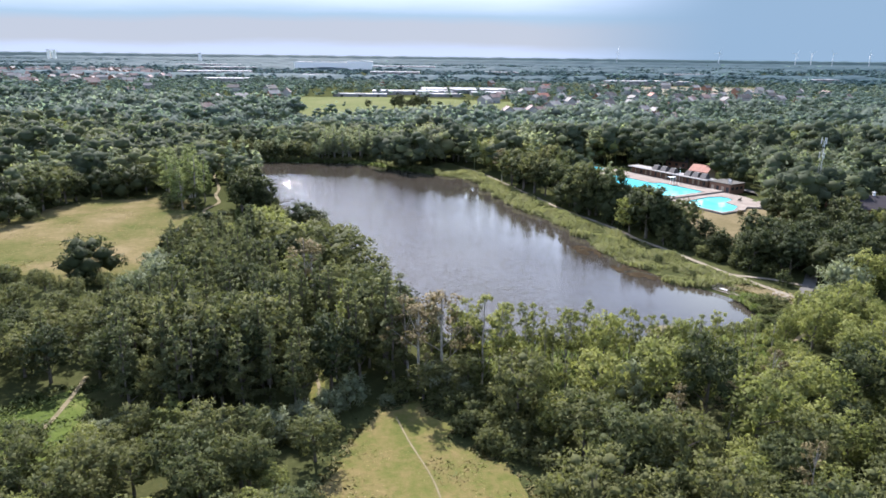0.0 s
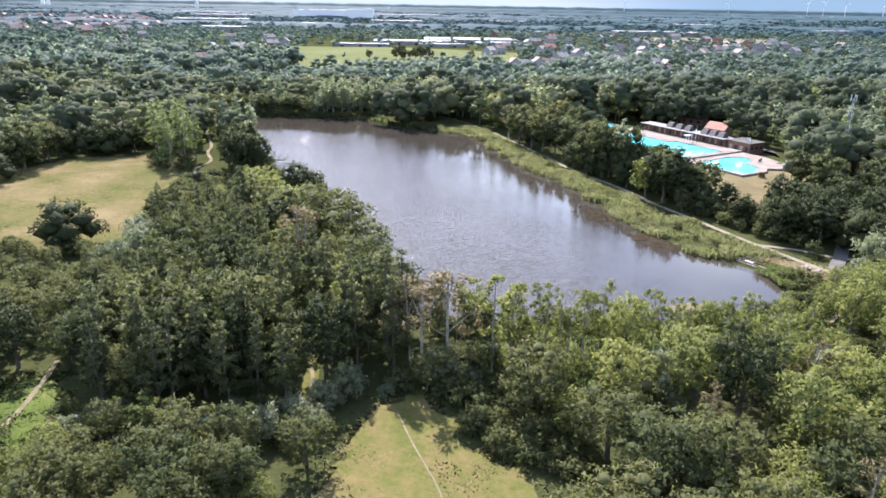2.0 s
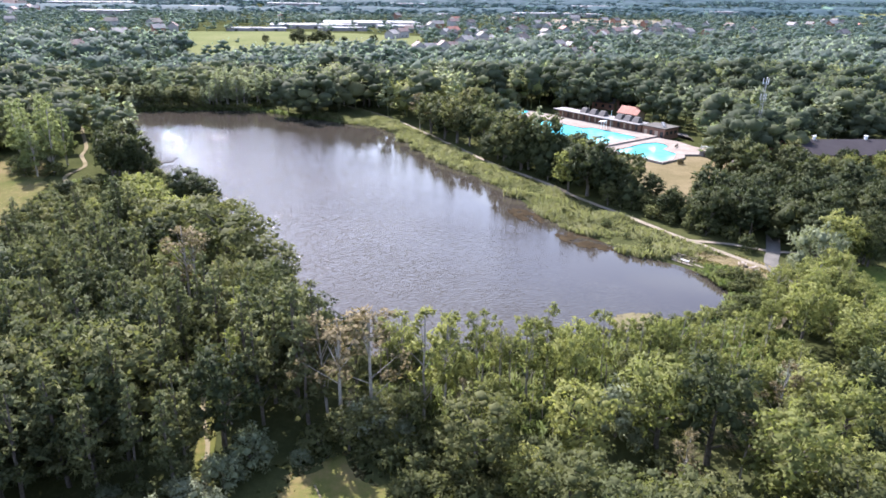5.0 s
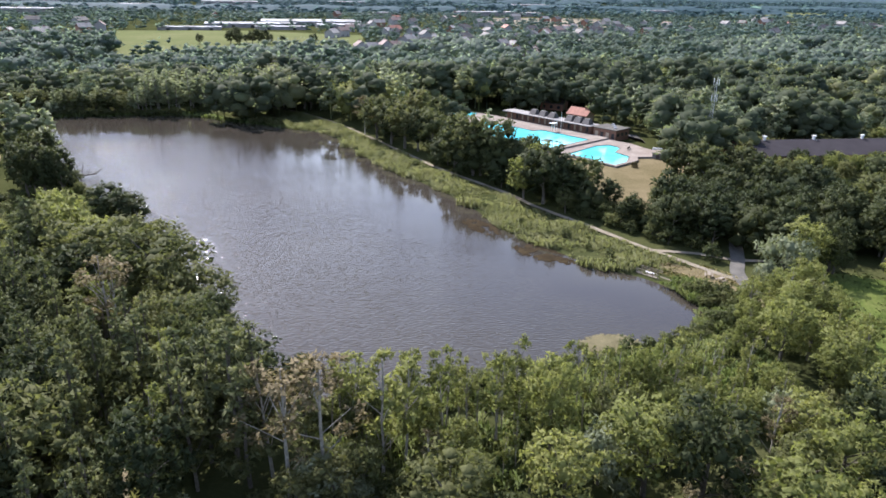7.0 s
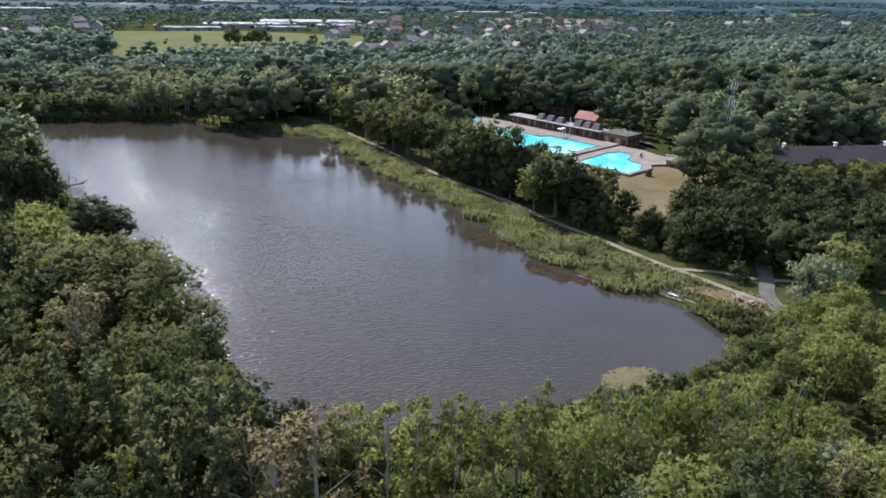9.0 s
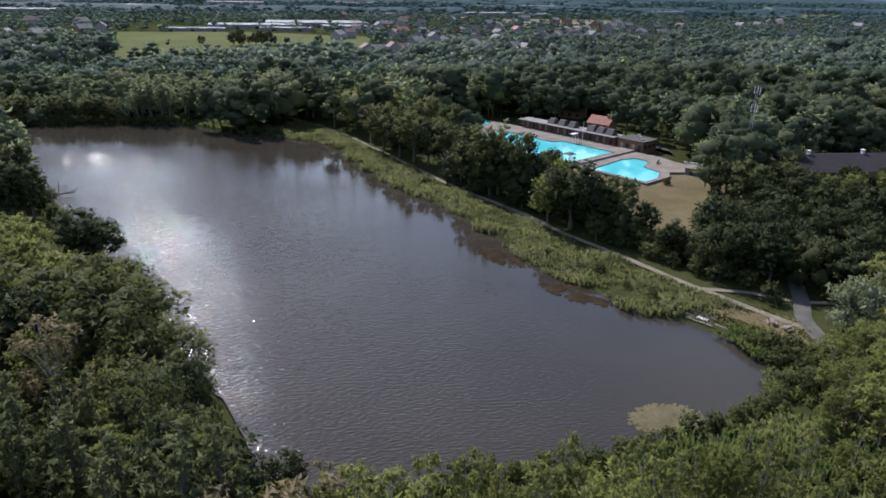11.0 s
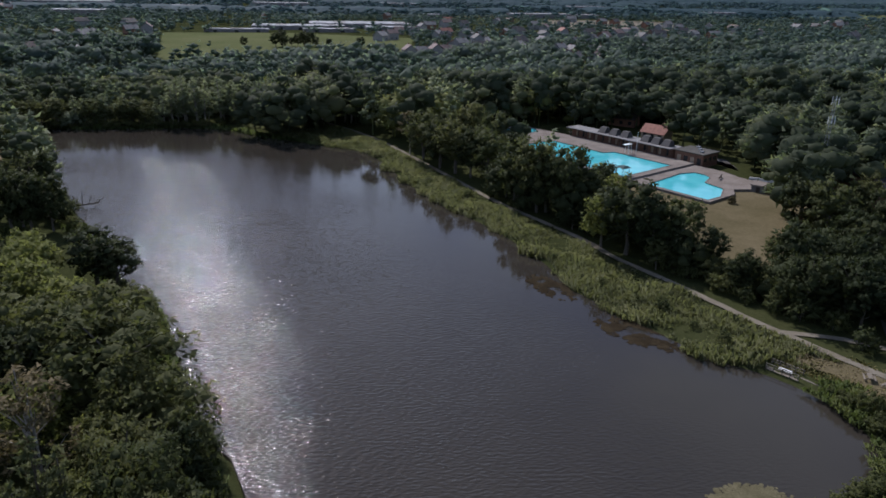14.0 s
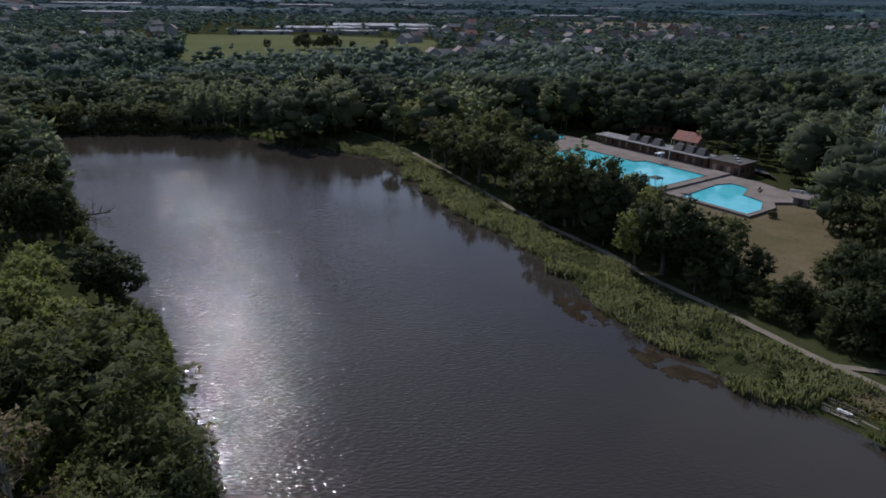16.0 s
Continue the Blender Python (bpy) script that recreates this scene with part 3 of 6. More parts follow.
def leaves(lobes, n, size, rng, fill=0.86, hang=0.0, smooth=False, rough=0.24, sprays=0, flat=0.8, lift=0.0):
    """Leaf clumps on the outer faces of the lobes, and a core inside each lobe. Returns vertices, normals, quads, triangles."""
    cores = lobes
    if fill < 0.05:
        cores = cores[:1]
    if sprays:
        lobes = sprays_of(lobes, sprays, rng, flat)
    w = lobes[:, 3] * lobes[:, 5]
    pick = rng.choice(len(lobes), n * 2, p=w / w.sum())
    d = rng.normal(size=(n * 2, 3))
    d[:, 2] += 0.25
    d /= np.linalg.norm(d, axis=1)[:, None]
    L = lobes[pick]
    p = L[:, :3] + d * L[:, 3:] * rng.uniform(0.5, 1.2, (n * 2, 1))
    buried = np.zeros(n * 2, bool)
    for i, l in enumerate(lobes):
        buried |= (pick != i) & ((((p - l[:3]) / (l[3:] * 0.80)) ** 2).sum(1) < 1)
    p, d = p[~buried][:n], d[~buried][:n]
    k = len(p)
    nrm = d + 0.5 * rng.normal(size=(k, 3)) + (0, 0, 0.3)
    nrm /= np.linalg.norm(nrm, axis=1)[:, None]
    t = np.cross(nrm, rng.normal(size=(k, 3)))
    t /= np.linalg.norm(t, axis=1)[:, None]
    b = np.cross(nrm, t)
    s = (size * rng.uniform(0.55, 1.3, k))[:, None]
    q = rng.uniform(0.6, 1.1, (k, 1))
    drop = np.array([0, 0, -hang]) * s
    # half of the clumps lie on the crown, half stick out of it
    tip = d + 0.7 * rng.normal(size=(k, 3))
    tip *= 1.35 / np.linalg.norm(tip, axis=1)[:, None]
    stuck = rng.uniform(0, 1, (k, 1)) < 0.5
    tip = np.where(stuck, tip, b * q)
    half = np.where(stuck, 0.34, 0.5)
    V = np.stack([p - t * s * half, p + t * s * half + b * s * rng.uniform(-0.4, 0.4, (k, 1)), p + tip * s + drop], 1).reshape(-1, 3)
    L3 = np.arange(3 * k).reshape(-1, 3)
    # normals follow the form of the crown, so that light and shade do
    lobes = cores
    mid = np.array([0, 0, 0.45 * (lobes[:, 2].max() + lobes[:, 2].min())])
    out = p - mid
    out /= np.linalg.norm(out, axis=1)[:, None]
    N = 0.75 * d + 0.55 * out + (0, 0, lift) + rough * rng.normal(size=(k, 3))
    N /= np.linalg.norm(N, axis=1)[:, None]
    tri = V.reshape(-1, 3, 3)
    wrong = (np.cross(tri[:, 1] - tri[:, 0], tri[:, 2] - tri[:, 0]) * N).sum(1) < 0
    L3[wrong] = L3[wrong][:, ::-1]
    N = np.repeat(N, 3, 0)
    Q = np.zeros((0, 4), int)
    cv, cf = (ROUND_V, ROUND_F) if smooth else (ICO_V, ICO_F)
    core = (cv[None] * lobes[:, None, 3:] * fill * rng.uniform(0.85, 1.05, (len(lobes), len(cv), 1)) + lobes[:, None, :3]).reshape(-1, 3)
    T = (cf[None] + (np.arange(len(lobes)) * len(cv))[:, None, None]).reshape(-1, 3) + len(V)
    NC = (np.broadcast_to(cv, (len(lobes), len(cv), 3)) + 0.4 * (lobes[:, None, :3] - mid) / np.abs(lobes[:, :3] - mid).max()).reshape(-1, 3)
    NC /= np.linalg.norm(NC, axis=1)[:, None]
    return np.concatenate([V, core]), np.concatenate([N, NC]), Q, np.concatenate([L3, T])


def trunk_mesh(kind, h, rng, lobes, limbs=5):
    bm = bmesh.new()
    r = {"broad": 0.024, "alder": 0.013, "slim": 0.009, "bush": 0.02}[kind] * h
    top = {"broad": 0.62, "alder": 0.9, "slim": 0.96, "bush": 0.35}[kind] * h
    last = Vector((0, 0, -0.3))
    for i in range(1, 5):
        u = i / 4
        p = Vector((0.015 * h * noise.noise((u * 3, h, 1)), 0.015 * h * noise.noise((u * 3, h, 5)), top * u))
        add_rod(bm, last, p, r * (1.15 - 0.85 * (u - 0.25)), r * (1.15 - 0.85 * u), 6)
        last = p
    for i in rng.permutation(len(lobes))[:limbs]:
        c = Vector(lobes[i][:3])
        z0 = min(top * 0.9, max(0.15 * h, c.z - 0.22 * h))
        add_rod(bm, (0, 0, z0), c, r * 0.42, r * 0.14, 4)
    return bm


def to_mesh(name, V, Q, T, material, normals=None):
    me = bpy.data.meshes.new(name)
    nq, nt = len(Q), len(T)
    me.vertices.add(len(V))
    me.vertices.foreach_set("co", np.asarray(V, np.float32).ravel())
    me.loops.add(4 * nq + 3 * nt)
    me.loops.foreach_set("vertex_index", np.concatenate([np.asarray(Q).ravel(), np.asarray(T).ravel()]).astype(np.int32))
    me.polygons.add(nq + nt)
    me.polygons.foreach_set("loop_start", np.concatenate([np.arange(nq) * 4, 4 * nq + np.arange(nt) * 3]).astype(np.int32))
    me.update(calc_edges=True)
    if normals is not None:
        me.polygons.foreach_set("use_smooth", np.ones(nq + nt, bool))
        me.normals_split_custom_set_from_vertices(np.asarray(normals, np.float32))
    me.materials.append(material)
    return me


KINDS = {  # shape, height, leaf clumps, clump size, core, foliage, bark
    "broad": ("broad", 13.0, 2100, 0.44, 0.56, "broad", BARK),
    "dark": ("broad", 12.0, 1900, 0.46, 0.54, "dark", BARK),
    "alder": ("alder", 15.0, 2000, 0.40, 0.45, "alder", BARK),
    "wall": ("alder", 15.0, 1000, 0.55, 0.66, "farshore", BARK_PALE),
    "slim": ("slim", 11.0, 800, 0.31, 0.0, "light", BARK_PALE),
    "light": ("broad", 10.0, 1900, 0.38, 0.46, "light", BARK),
    "poplar": ("alder", 20.0, 2000, 0.52, 0.62, "poplar", BARK_PALE),
    "silver": ("bush", 7.0, 1800, 0.40, 0.55, "silver", BARK),
    "brown": ("slim", 13.0, 800, 0.27, 0.0, "brown", BARK_PALE),
    "bush": ("bush", 4.0, 460, 0.40, 0.6, "broad", BARK),
    "round": ("bush", 10.0, 1700, 0.55, 0.86, "dark", BARK),
}
NEAR_Y = 165.0  # trees beyond this line carry fewer, larger clumps


def prototypes(thin):
    made = {}
    for kn, (shape, h, n, size, fill, foliage, bark) in KINDS.items():
        made[kn] = []
        coarse = thin and n > 1700 and kn != "poplar"
        for k in range(4):
            rng = np.random.default_rng(sum(map(ord, kn)) * 7 + k)
            lob = lobes_of(shape, h, rng)
            V, N, Q, T = leaves(lob, int(n * 0.6) if coarse else n, size * 1.35 if coarse else size, rng, max(fill + (0.2 if coarse and fill else 0.0), 0.02), 0.5 if kn == "silver" else 0.15, False, 0.30,
                                {"slim": 3, "bush": 5}.get(shape, 6), 0.55 if shape == "alder" else 1.0)
            crown = to_mesh("crown", V, Q, T, LEAF[foliage], N)
            bm = trunk_mesh(shape, h, rng, lob, 9 if kn in ("brown", "slim") else 5)
            tm = bpy.data.meshes.new("trunk")
            bm.to_mesh(tm)
            bm.free()
            tm.materials.append(bark)
            made[kn].append((tm, crown))
    made["bramble"] = made["shrub"] = made["bush"]
    return made


PROTO, PROTO_FAR = prototypes(False), prototypes(True)

TAGS = {
    "broad": ("broadleaf_tree", "full green broadleaf tree in dense woodland", "tree", "broadleaf trees of the wood"),
    "dark": ("oak_tree", "dark green broad-crowned oak in the woodland", "tree", "dark oaks"),
    "alder": ("alder_tree", "tall narrow alder with pointed green crown in a dense stand", "tree", "alder stand"),
    "wall": ("poplar_tree", "slender grey-green tree in a dense row beyond the lake", "tree", "tree row at the far shore"),
    "slim": ("birch_tree", "thin pale-stemmed young tree with sparse yellow-green leaves", "tree", "thin trees by the lake shore"),
    "light": ("maple_tree", "bright yellow-green round-crowned tree near the shore", "tree", "light green trees"),
    "poplar": ("poplar_tree", "tall pale green poplar in a grove beside the meadow", "tree", "poplar grove"),
    "silver": ("willow", "silver-grey bushy willow at the clearing's edge", "tree", "silver willows"),
    "brown": ("dying_tree", "half-bare tree with withered brown leaves", "tree", "withered trees"),
    "bush": ("bush", "rounded green bush in rough grass", "bush", "bushes"),
    "round": ("round_tree", "dark rounded tree with leaves down to the grass", "tree", "rounded meadow trees"),
}
TAGS["bramble"] = ("bramble", "low tangled bramble shrub under the wood's edge", "shrub", "brambles under the trees")
TAGS["shrub"] = ("shrub", "low green shrub overhanging the lake bank", "shrub", "shrubs on the bank")
COUNT = {}


def plant(kn, x, y, scale=1.0, rng=random, wide=1.0):
    k = rng.randrange(4)
    name, label, cat, group = TAGS[kn]
    m = pose(x, y, 0.5, rng.uniform(-3, 3), rng.uniform(-3, 3), rng.uniform(0, 360))
    ob = new(name)
    ob.matrix_basis = m @ Matrix.Diagonal((scale * wide, scale * wide, scale, 1))
    tagged(ob, label, cat, group)
    for part_name, me in zip(("trunk", "crown"), (PROTO if y < NEAR_Y else PROTO_FAR)[kn][k]):
        c = new(part_name, me)
        c.parent = ob
    COUNT[kn] = COUNT.get(kn, 0) + 1
    return ob


def scatter(poly, spacing, seed, jitter=0.42):
    r = np.random.default_rng(seed)
    p = np.asarray(poly, float)
    (x0, y0), (x1, y1) = p.min(0), p.max(0)
    xs, ys = np.meshgrid(np.arange(x0, x1, spacing), np.arange(y0, y1, spacing * 0.87))
    xs = xs + (np.arange(len(ys)) % 2)[:, None] * spacing / 2
    xs, ys = (xs + r.uniform(-jitter, jitter, xs.shape) * spacing).ravel(), (ys + r.uniform(-jitter, jitter, ys.shape) * spacing).ravel()
    ok = inside(poly, xs, ys)
    return np.stack([xs[ok], ys[ok]], 1)


OPEN = [(LAKE, 1.0), (MEADOW_LINE, 0.5), (MEADOW_FAR, 0.5), (CLEARING_LINE, 0.3), (GLADE_LINE, 0.3), ([(-96, 236), (-86, 229), (-83.5, 250), (-84.5, 268), (-91, 292), (-99, 292), (-92.5, 262)], 0.2), (BENCH_GREEN, 1.0), (SIDE_CLEARING, 0.2), (POOL_YARD, 1.5), (FIELD_LINE, 3.0)]
LINES = [(LAKE_PATH, 2.6), (SOUTH_TRACK, 0.6), (ROAD, 2.6), (TRACK_LINE, 2.0), ([(-86, 236), (-90, 245), (-89, 258), (-95, 272), (-98, 285), (-111, 318), (-118, 340)], 3.5), (BRANCH, 1.5)]


SINGLE = [  # kind, x, y, scale, width: trees that stand out
    ("round", -82.7, 195.6, 0.50, 1.2), ("round", -83.2, 205.4, 0.40, 1.2), ("round", -81.4, 212.7, 0.45, 1.2), ("round", -82.4, 225.8, 0.45, 1.2), ("round", -79.2, 181.2, 0.40, 1.2), ("round", -79.0, 232.7, 0.30, 1.2),
    ("slim", 33, 116, 1.15, 0.9), ("slim", 36, 117, 1.1, 0.8), ("slim", 39, 119, 1.05, 0.9), ("light", 42, 118.5, 1.12, 0.7), ("slim", 46, 121, 1.0, 1.0), ("slim", 50, 122, 0.95, 0.9),
    ("dark", 52, 247, 1.45, 1.0), ("dark", 59, 239, 1.2, 1.0), ("dark", 46, 258, 1.3, 1.0), ("dark", 30, 294, 1.3, 1.1), ("dark", 38, 282, 1.3, 1.0), ("broad", 26, 306, 1.3, 1.1), ("brown", 22, 312, 1.2, 1.5),
    ("dark", 61.8, 216, 1.45, 1.15), ("light", 57.6, 220.5, 1.3, 1.0), ("silver", 71, 210, 1.35, 0.45), ("dark", 78, 209, 0.72, 1.1), ("broad", 45.5, 252, 1.45, 0.9),
    ("silver", -16, 103.8, 0.82, 0.95), ("silver", -18.6, 100.8, 0.7, 1.0), ("silver", -22, 97.5, 0.55, 1.2), ("silver", -1.2, 109.6, 0.84, 1.25), ("silver", 2.2, 107.6, 0.5, 1.2), ("silver", -10, 104.6, 0.3, 1.2),
    ("alder", -18, 117, 1.2, 1.0), ("alder", -15.5, 113, 1.1, 1.0), ("alder", -17.5, 122, 1.2, 1.1), ("alder", -14.5, 118, 1.2, 1.0), ("slim", -19.8, 113.5, 1.35, 1.0), ("slim", -20.4, 126, 1.35, 1.1),
    ("dark", -3.2, 128, 0.76, 0.8), ("brown", 0.4, 121.5, 0.92, 1.1), ("light", 3.4, 122, 1.12, 0.7), ("broad", 4.0, 117, 0.8, 0.8),
    ("slim", 14.2, 116.6, 1.28, 0.85), ("slim", 20.9, 115.7, 1.28, 0.85), ("slim", 17.6, 118, 1.1, 0.7), ("slim", 9.2, 117.4, 1.1, 1.0), ("slim", 22.4, 118, 1.0, 0.9), ("light", 27.1, 112.2, 1.45, 0.7),
    ("light", 24.1, 99.5, 1.3, 1.0), ("light", 35.5, 103.3, 1.38, 1.05), ("light", 44.7, 91, 1.42, 1.1), ("dark", 40.5, 99.5, 1.35, 1.0), ("brown", 43, 96, 0.75, 1.5), ("broad", 20.2, 90.5, 0.86, 1.35),
    ("brown", 52, 104, 0.9, 1.4), ("brown", 33, 92, 0.85, 1.3), ("light", 58, 99, 1.2, 1.1), ("silver", 31, 106, 1.2, 0.9), ("light", 71, 127.8, 1.3, 0.9), ("dark", 66, 104, 1.1, 1.0),
    ("round", -91, 166, 1.2, 1.0), ("bush", -110, 160, 1.5, 1.0), ("bush", -98, 171, 0.9, 1.1), ("round", -147, 222, 1.1, 1.3), ("round", -158, 252, 1.25, 1.2), ("round", -129, 269, 1.35, 1.1),
    ("round", -138, 266, 1.2, 1.1), ("round", -148, 243, 1.0, 1.1),
    ("poplar", -101, 250, 1.0, 1.0), ("poplar", -95.5, 251, 1.1, 1.0), ("poplar", -105, 257, 1.05, 1.0), ("poplar", -98.5, 257, 1.1, 1.0), ("poplar", -95, 260, 0.95, 1.0), ("poplar", -110, 264, 1.0, 1.1), ("poplar", -103, 266, 1.1, 1.0), ("poplar", -98, 245.5, 0.8, 1.2), ("poplar", -112, 272, 1.0, 1.1), ("poplar", -106, 277, 1.05, 1.1), ("poplar", -118, 280, 0.95, 1.2), ("poplar", -113, 290, 0.95, 1.2), ("bush", -102, 246, 1.3, 1.2), ("bush", -94, 247, 1.2, 1.2), ("bush", -106, 252, 1.3, 1.2),
    ("dark", -80.5, 253, 1.15, 0.75), ("dark", -79, 260, 1.2, 0.75), ("alder", -77, 249, 1.0, 1.3), ("alder", -74, 244, 0.95, 1.3), ("alder", -76, 256, 1.0, 1.3),
    ("light", 69, 244, 1.15, 1.0), ("light", 64, 249, 1.1, 1.0), ("dark", 70, 258, 0.8, 1.1), ("dark", 74, 265, 0.75, 1.1), ("light", 75, 272, 0.7, 1.1), ("slim", 84, 234, 0.6, 1.2), ("slim", 86, 236, 0.5, 1.2),
    ("dark", 66, 212, 1.3, 1.0), ("broad", 49.5, 247, 1.5, 0.85), ("broad", 55, 241, 1.55, 0.85), ("broad", 34, 287, 1.35, 1.15), ("broad", 42, 276, 1.3, 1.0),
    ("round", 44.5, 261, 1.2, 0.95), ("round", 50.5, 249.5, 1.3, 0.95), ("round", 57, 238.5, 1.25, 0.95), ("round", 63, 227, 1.25, 1.0), ("round", 67, 218.5, 1.1, 0.95), ("round", 71, 205.5, 0.8, 1.0),
    ("silver", 92, 156.5, 1.7, 0.85), ("light", 100, 161, 1.25, 1.1), ("bush", 85, 171, 1.0, 1.0),
    ("dark", -46, 208, 1.0, 1.35), ("dark", -42, 207, 0.85, 1.3), ("bush", -36.5, 197.5, 1.15, 1.3), ("bush", -34, 194, 0.9, 1.3), ("broad", -28.5, 162.5, 1.3, 1.55), ("broad", -36, 169, 1.2, 1.2), ("broad", -19, 151.5, 1.0, 1.35), ("broad", -24, 147, 0.85, 1.2),
    ("dark", -71, 241, 1.15, 0.8), ("dark", -76, 262, 1.2, 0.85), ("dark", -66, 240.5, 1.15, 0.85), ("dark", -70, 239, 1.25, 0.8), ("dark", -74.5, 240, 1.3, 0.8), ("round", -68, 249, 0.7, 0.9), ("bush", -66.5, 253, 1.0, 1.2),
    ("light", -55, 204, 1.2, 1.1), ("broad", -44, 174, 1.1, 1.2), ("light", -50, 192, 1.25, 1.1), ("light", -62, 220, 0.8, 1.2), ("light", -43, 187, 1.1, 1.25), ("broad", -35.5, 181, 0.95, 1.3), ("light", -60, 211, 0.95, 1.2),
    ("broad", -33, 176, 1.15, 1.3), ("dark", -40, 165, 1.1, 1.1), ("light", -35, 154, 1.2, 1.1), ("dark", -24, 158, 0.7, 1.0), ("dark", -17, 145, 0.9, 1.0),
    ("brown", -32, 147, 1.35, 1.5), ("brown", -30, 143.5, 1.25, 1.4), ("broad", -19, 137, 1.15, 0.9), ("broad", -14, 130, 1.1, 0.85), 
    ("brown", -5, 110, 1.35, 1.6), ("brown", -1, 111.5, 1.4, 1.6), ("brown", -7, 114, 1.2, 1.5), ("alder", -3, 114, 1.05, 1.1),
    ("alder", -11, 116, 1.3, 1.1), ("alder", -12, 121, 1.25, 1.1), ("alder", -8, 120, 1.25, 1.1), ("dark", -9.5, 125, 1.1, 1.0), ("alder", -9.5, 112.5, 1.15, 1.1),
    ("broad", -4, 106.5, 0.5, 1.2), ("broad", 0, 107.5, 0.55, 1.2), ("broad", 3.5, 109.5, 0.6, 1.1), ("bush", -8, 107, 0.9, 1.2), ("bush", -2, 104.5, 0.6, 1.2), ("slim", 6, 112, 1.5, 1.3), ("slim", 9, 114, 1.4, 1.3), ("slim", 3, 117, 1.35, 1.1),
    ("silver", -26, 93, 0.7, 1.1), ("silver", -32, 92, 0.6, 1.2), ("silver", -38, 93.5, 0.6, 1.1), 
    ("silver", -72, 150, 1.2, 1.0), ("silver", -69, 158, 1.3, 1.0), ("silver", -75, 168, 1.1, 1.0),
]


def free(p, margin=0.0):
    """Drops the places that lie on open ground."""
    x, y = p[:, 0], p[:, 1]
    ok = np.ones(len(p), bool)
    for poly, gap in OPEN:
        ok &= ~inside(poly, x, y) & (edge_distance(poly, x, y) > gap + margin)
    for line, gap in LINES:
        ok &= edge_distance(line, x, y, False) > gap + margin
    for kn, sx, sy, sc, wd in SINGLE:
        ok &= np.hypot(x - sx, y - sy) > {"slim": 1.6, "brown": 2.2, "bush": 2.0}.get(kn, 3.6) * sc * wd
    return p[ok]



# reed belt between the lake and the path
gx2 = np.random.default_rng(5)
rp = np.stack([gx2.uniform(-60, 90, 210000), gx2.uniform(160, 385, 210000)], 1)
d_path = edge_distance(RIBBON, rp[:, 0], rp[:, 1], False)
d_lake = edge_distance(LAKE, rp[:, 0], rp[:, 1])
in_lake = inside(LAKE, rp[:, 0], rp[:, 1])
nearest = np.array(RIBBON)
# the lake's side of the path
seg = nearest[1:] - nearest[:-1]
which = np.argmin((rp[:, None, 0] - nearest[None, :-1, 0]) ** 2 + (rp[:, None, 1] - nearest[None, :-1, 1]) ** 2, 1)
side = seg[which, 0] * (rp[:, 1] - nearest[which, 1]) - seg[which, 1] * (rp[:, 0] - nearest[which, 0])
edge_wave = np.array([0.4 + 3.4 * noise.noise((x * 0.13, y * 0.13, 6.0)) + 1.2 * noise.noise((x * 0.45, y * 0.45, 2.0)) for x, y in rp])
reach = np.where(rp[:, 1] > 166, 26, 0)
reedy = (side < 0) & (d_path > 1.5) & (d_path < reach) & np.where(in_lake, d_lake < edge_wave, d_lake > -edge_wave) & (rp[:, 1] > 164) & ~inside(BENCH_GREEN, rp[:, 0], rp[:, 1])
jetty_gap = edge_distance([(68, 165.9), (65.5, 164)], rp[:, 0], rp[:, 1], False) < 3.2
REEDS = rp[reedy & ~jetty_gap]

# ---- woods near the lake, tree by tree ----
tree_rng = random.Random(11)
STAND = [(-54, 97), (-40, 97), (-26, 99), (-17, 106), (-9, 116), (-6, 126), (-11.5, 137), (-15, 148), (-19, 156), (-28, 169), (-38, 178), (-48, 190), (-58, 204), (-66, 220), (-76, 236), (-84, 232), (-84, 205), (-77, 178), (-70, 160), (-60, 135), (-57, 112)]
FRONT_LEFT = [(-85, 55), (-85, 80), (-76, 84), (-54, 84), (-52, 93), (-36, 92), (-18, 90), (-16.5, 80), (-18, 55)]
LEFT_WOOD = [(-118, 82), (-118, 160), (-98, 158), (-80, 161), (-70, 158), (-60, 135), (-57, 112), (-62, 110), (-76, 104), (-80, 84)]
SHORE = [(-6, 108), (-3, 130), (16, 130.5), (41, 133.5), (62, 139), (68, 134), (68, 112), (40, 108), (16, 104)]
RIGHT_WOOD = [(13.5, 55), (14, 80), (11, 88), (8, 98), (16, 104), (40, 108), (68, 112), (70, 136), (78, 130), (83, 108), (100, 112), (92, 55)]

for kn, x, y, sc, wd in SINGLE:
    plant(kn, x, y, sc, tree_rng, wd)
for x, y in free(scatter(STAND, 4.9, 1)):
    r = tree_rng.random()
    shore = edge_distance(LAKE, np.array([x]), np.array([y]))[0] < (22 if 140 < y < 195 else 13)
    if y > 200 and x < -62:
        plant("bush", x, y, tree_rng.uniform(0.4, 0.75), tree_rng, 1.3)
    elif shore and y > 135:
        plant("light" if r < (0.75 if y > 162 else 0.45) else "dark" if r > 0.86 else "broad", x, y, tree_rng.uniform(0.75, 1.1) * (0.78 if y > 185 else 1.0), tree_rng)
    else:
        plant("alder" if r < 0.68 else "dark" if r < 0.84 else "broad", x, y, tree_rng.uniform(0.72, 1.2) * (0.7 if x < -58 or y > 200 else 1.2 if y < 122 and x > -45 else 1.08 if y < 150 else 1.0), tree_rng, tree_rng.uniform(0.8, 1.1))
for x, y in free(scatter(FRONT_LEFT, 6.4, 2)):
    plant("broad" if tree_rng.random() < 0.75 else "light", x, y, tree_rng.uniform(0.55, 0.78), tree_rng, 1.15)
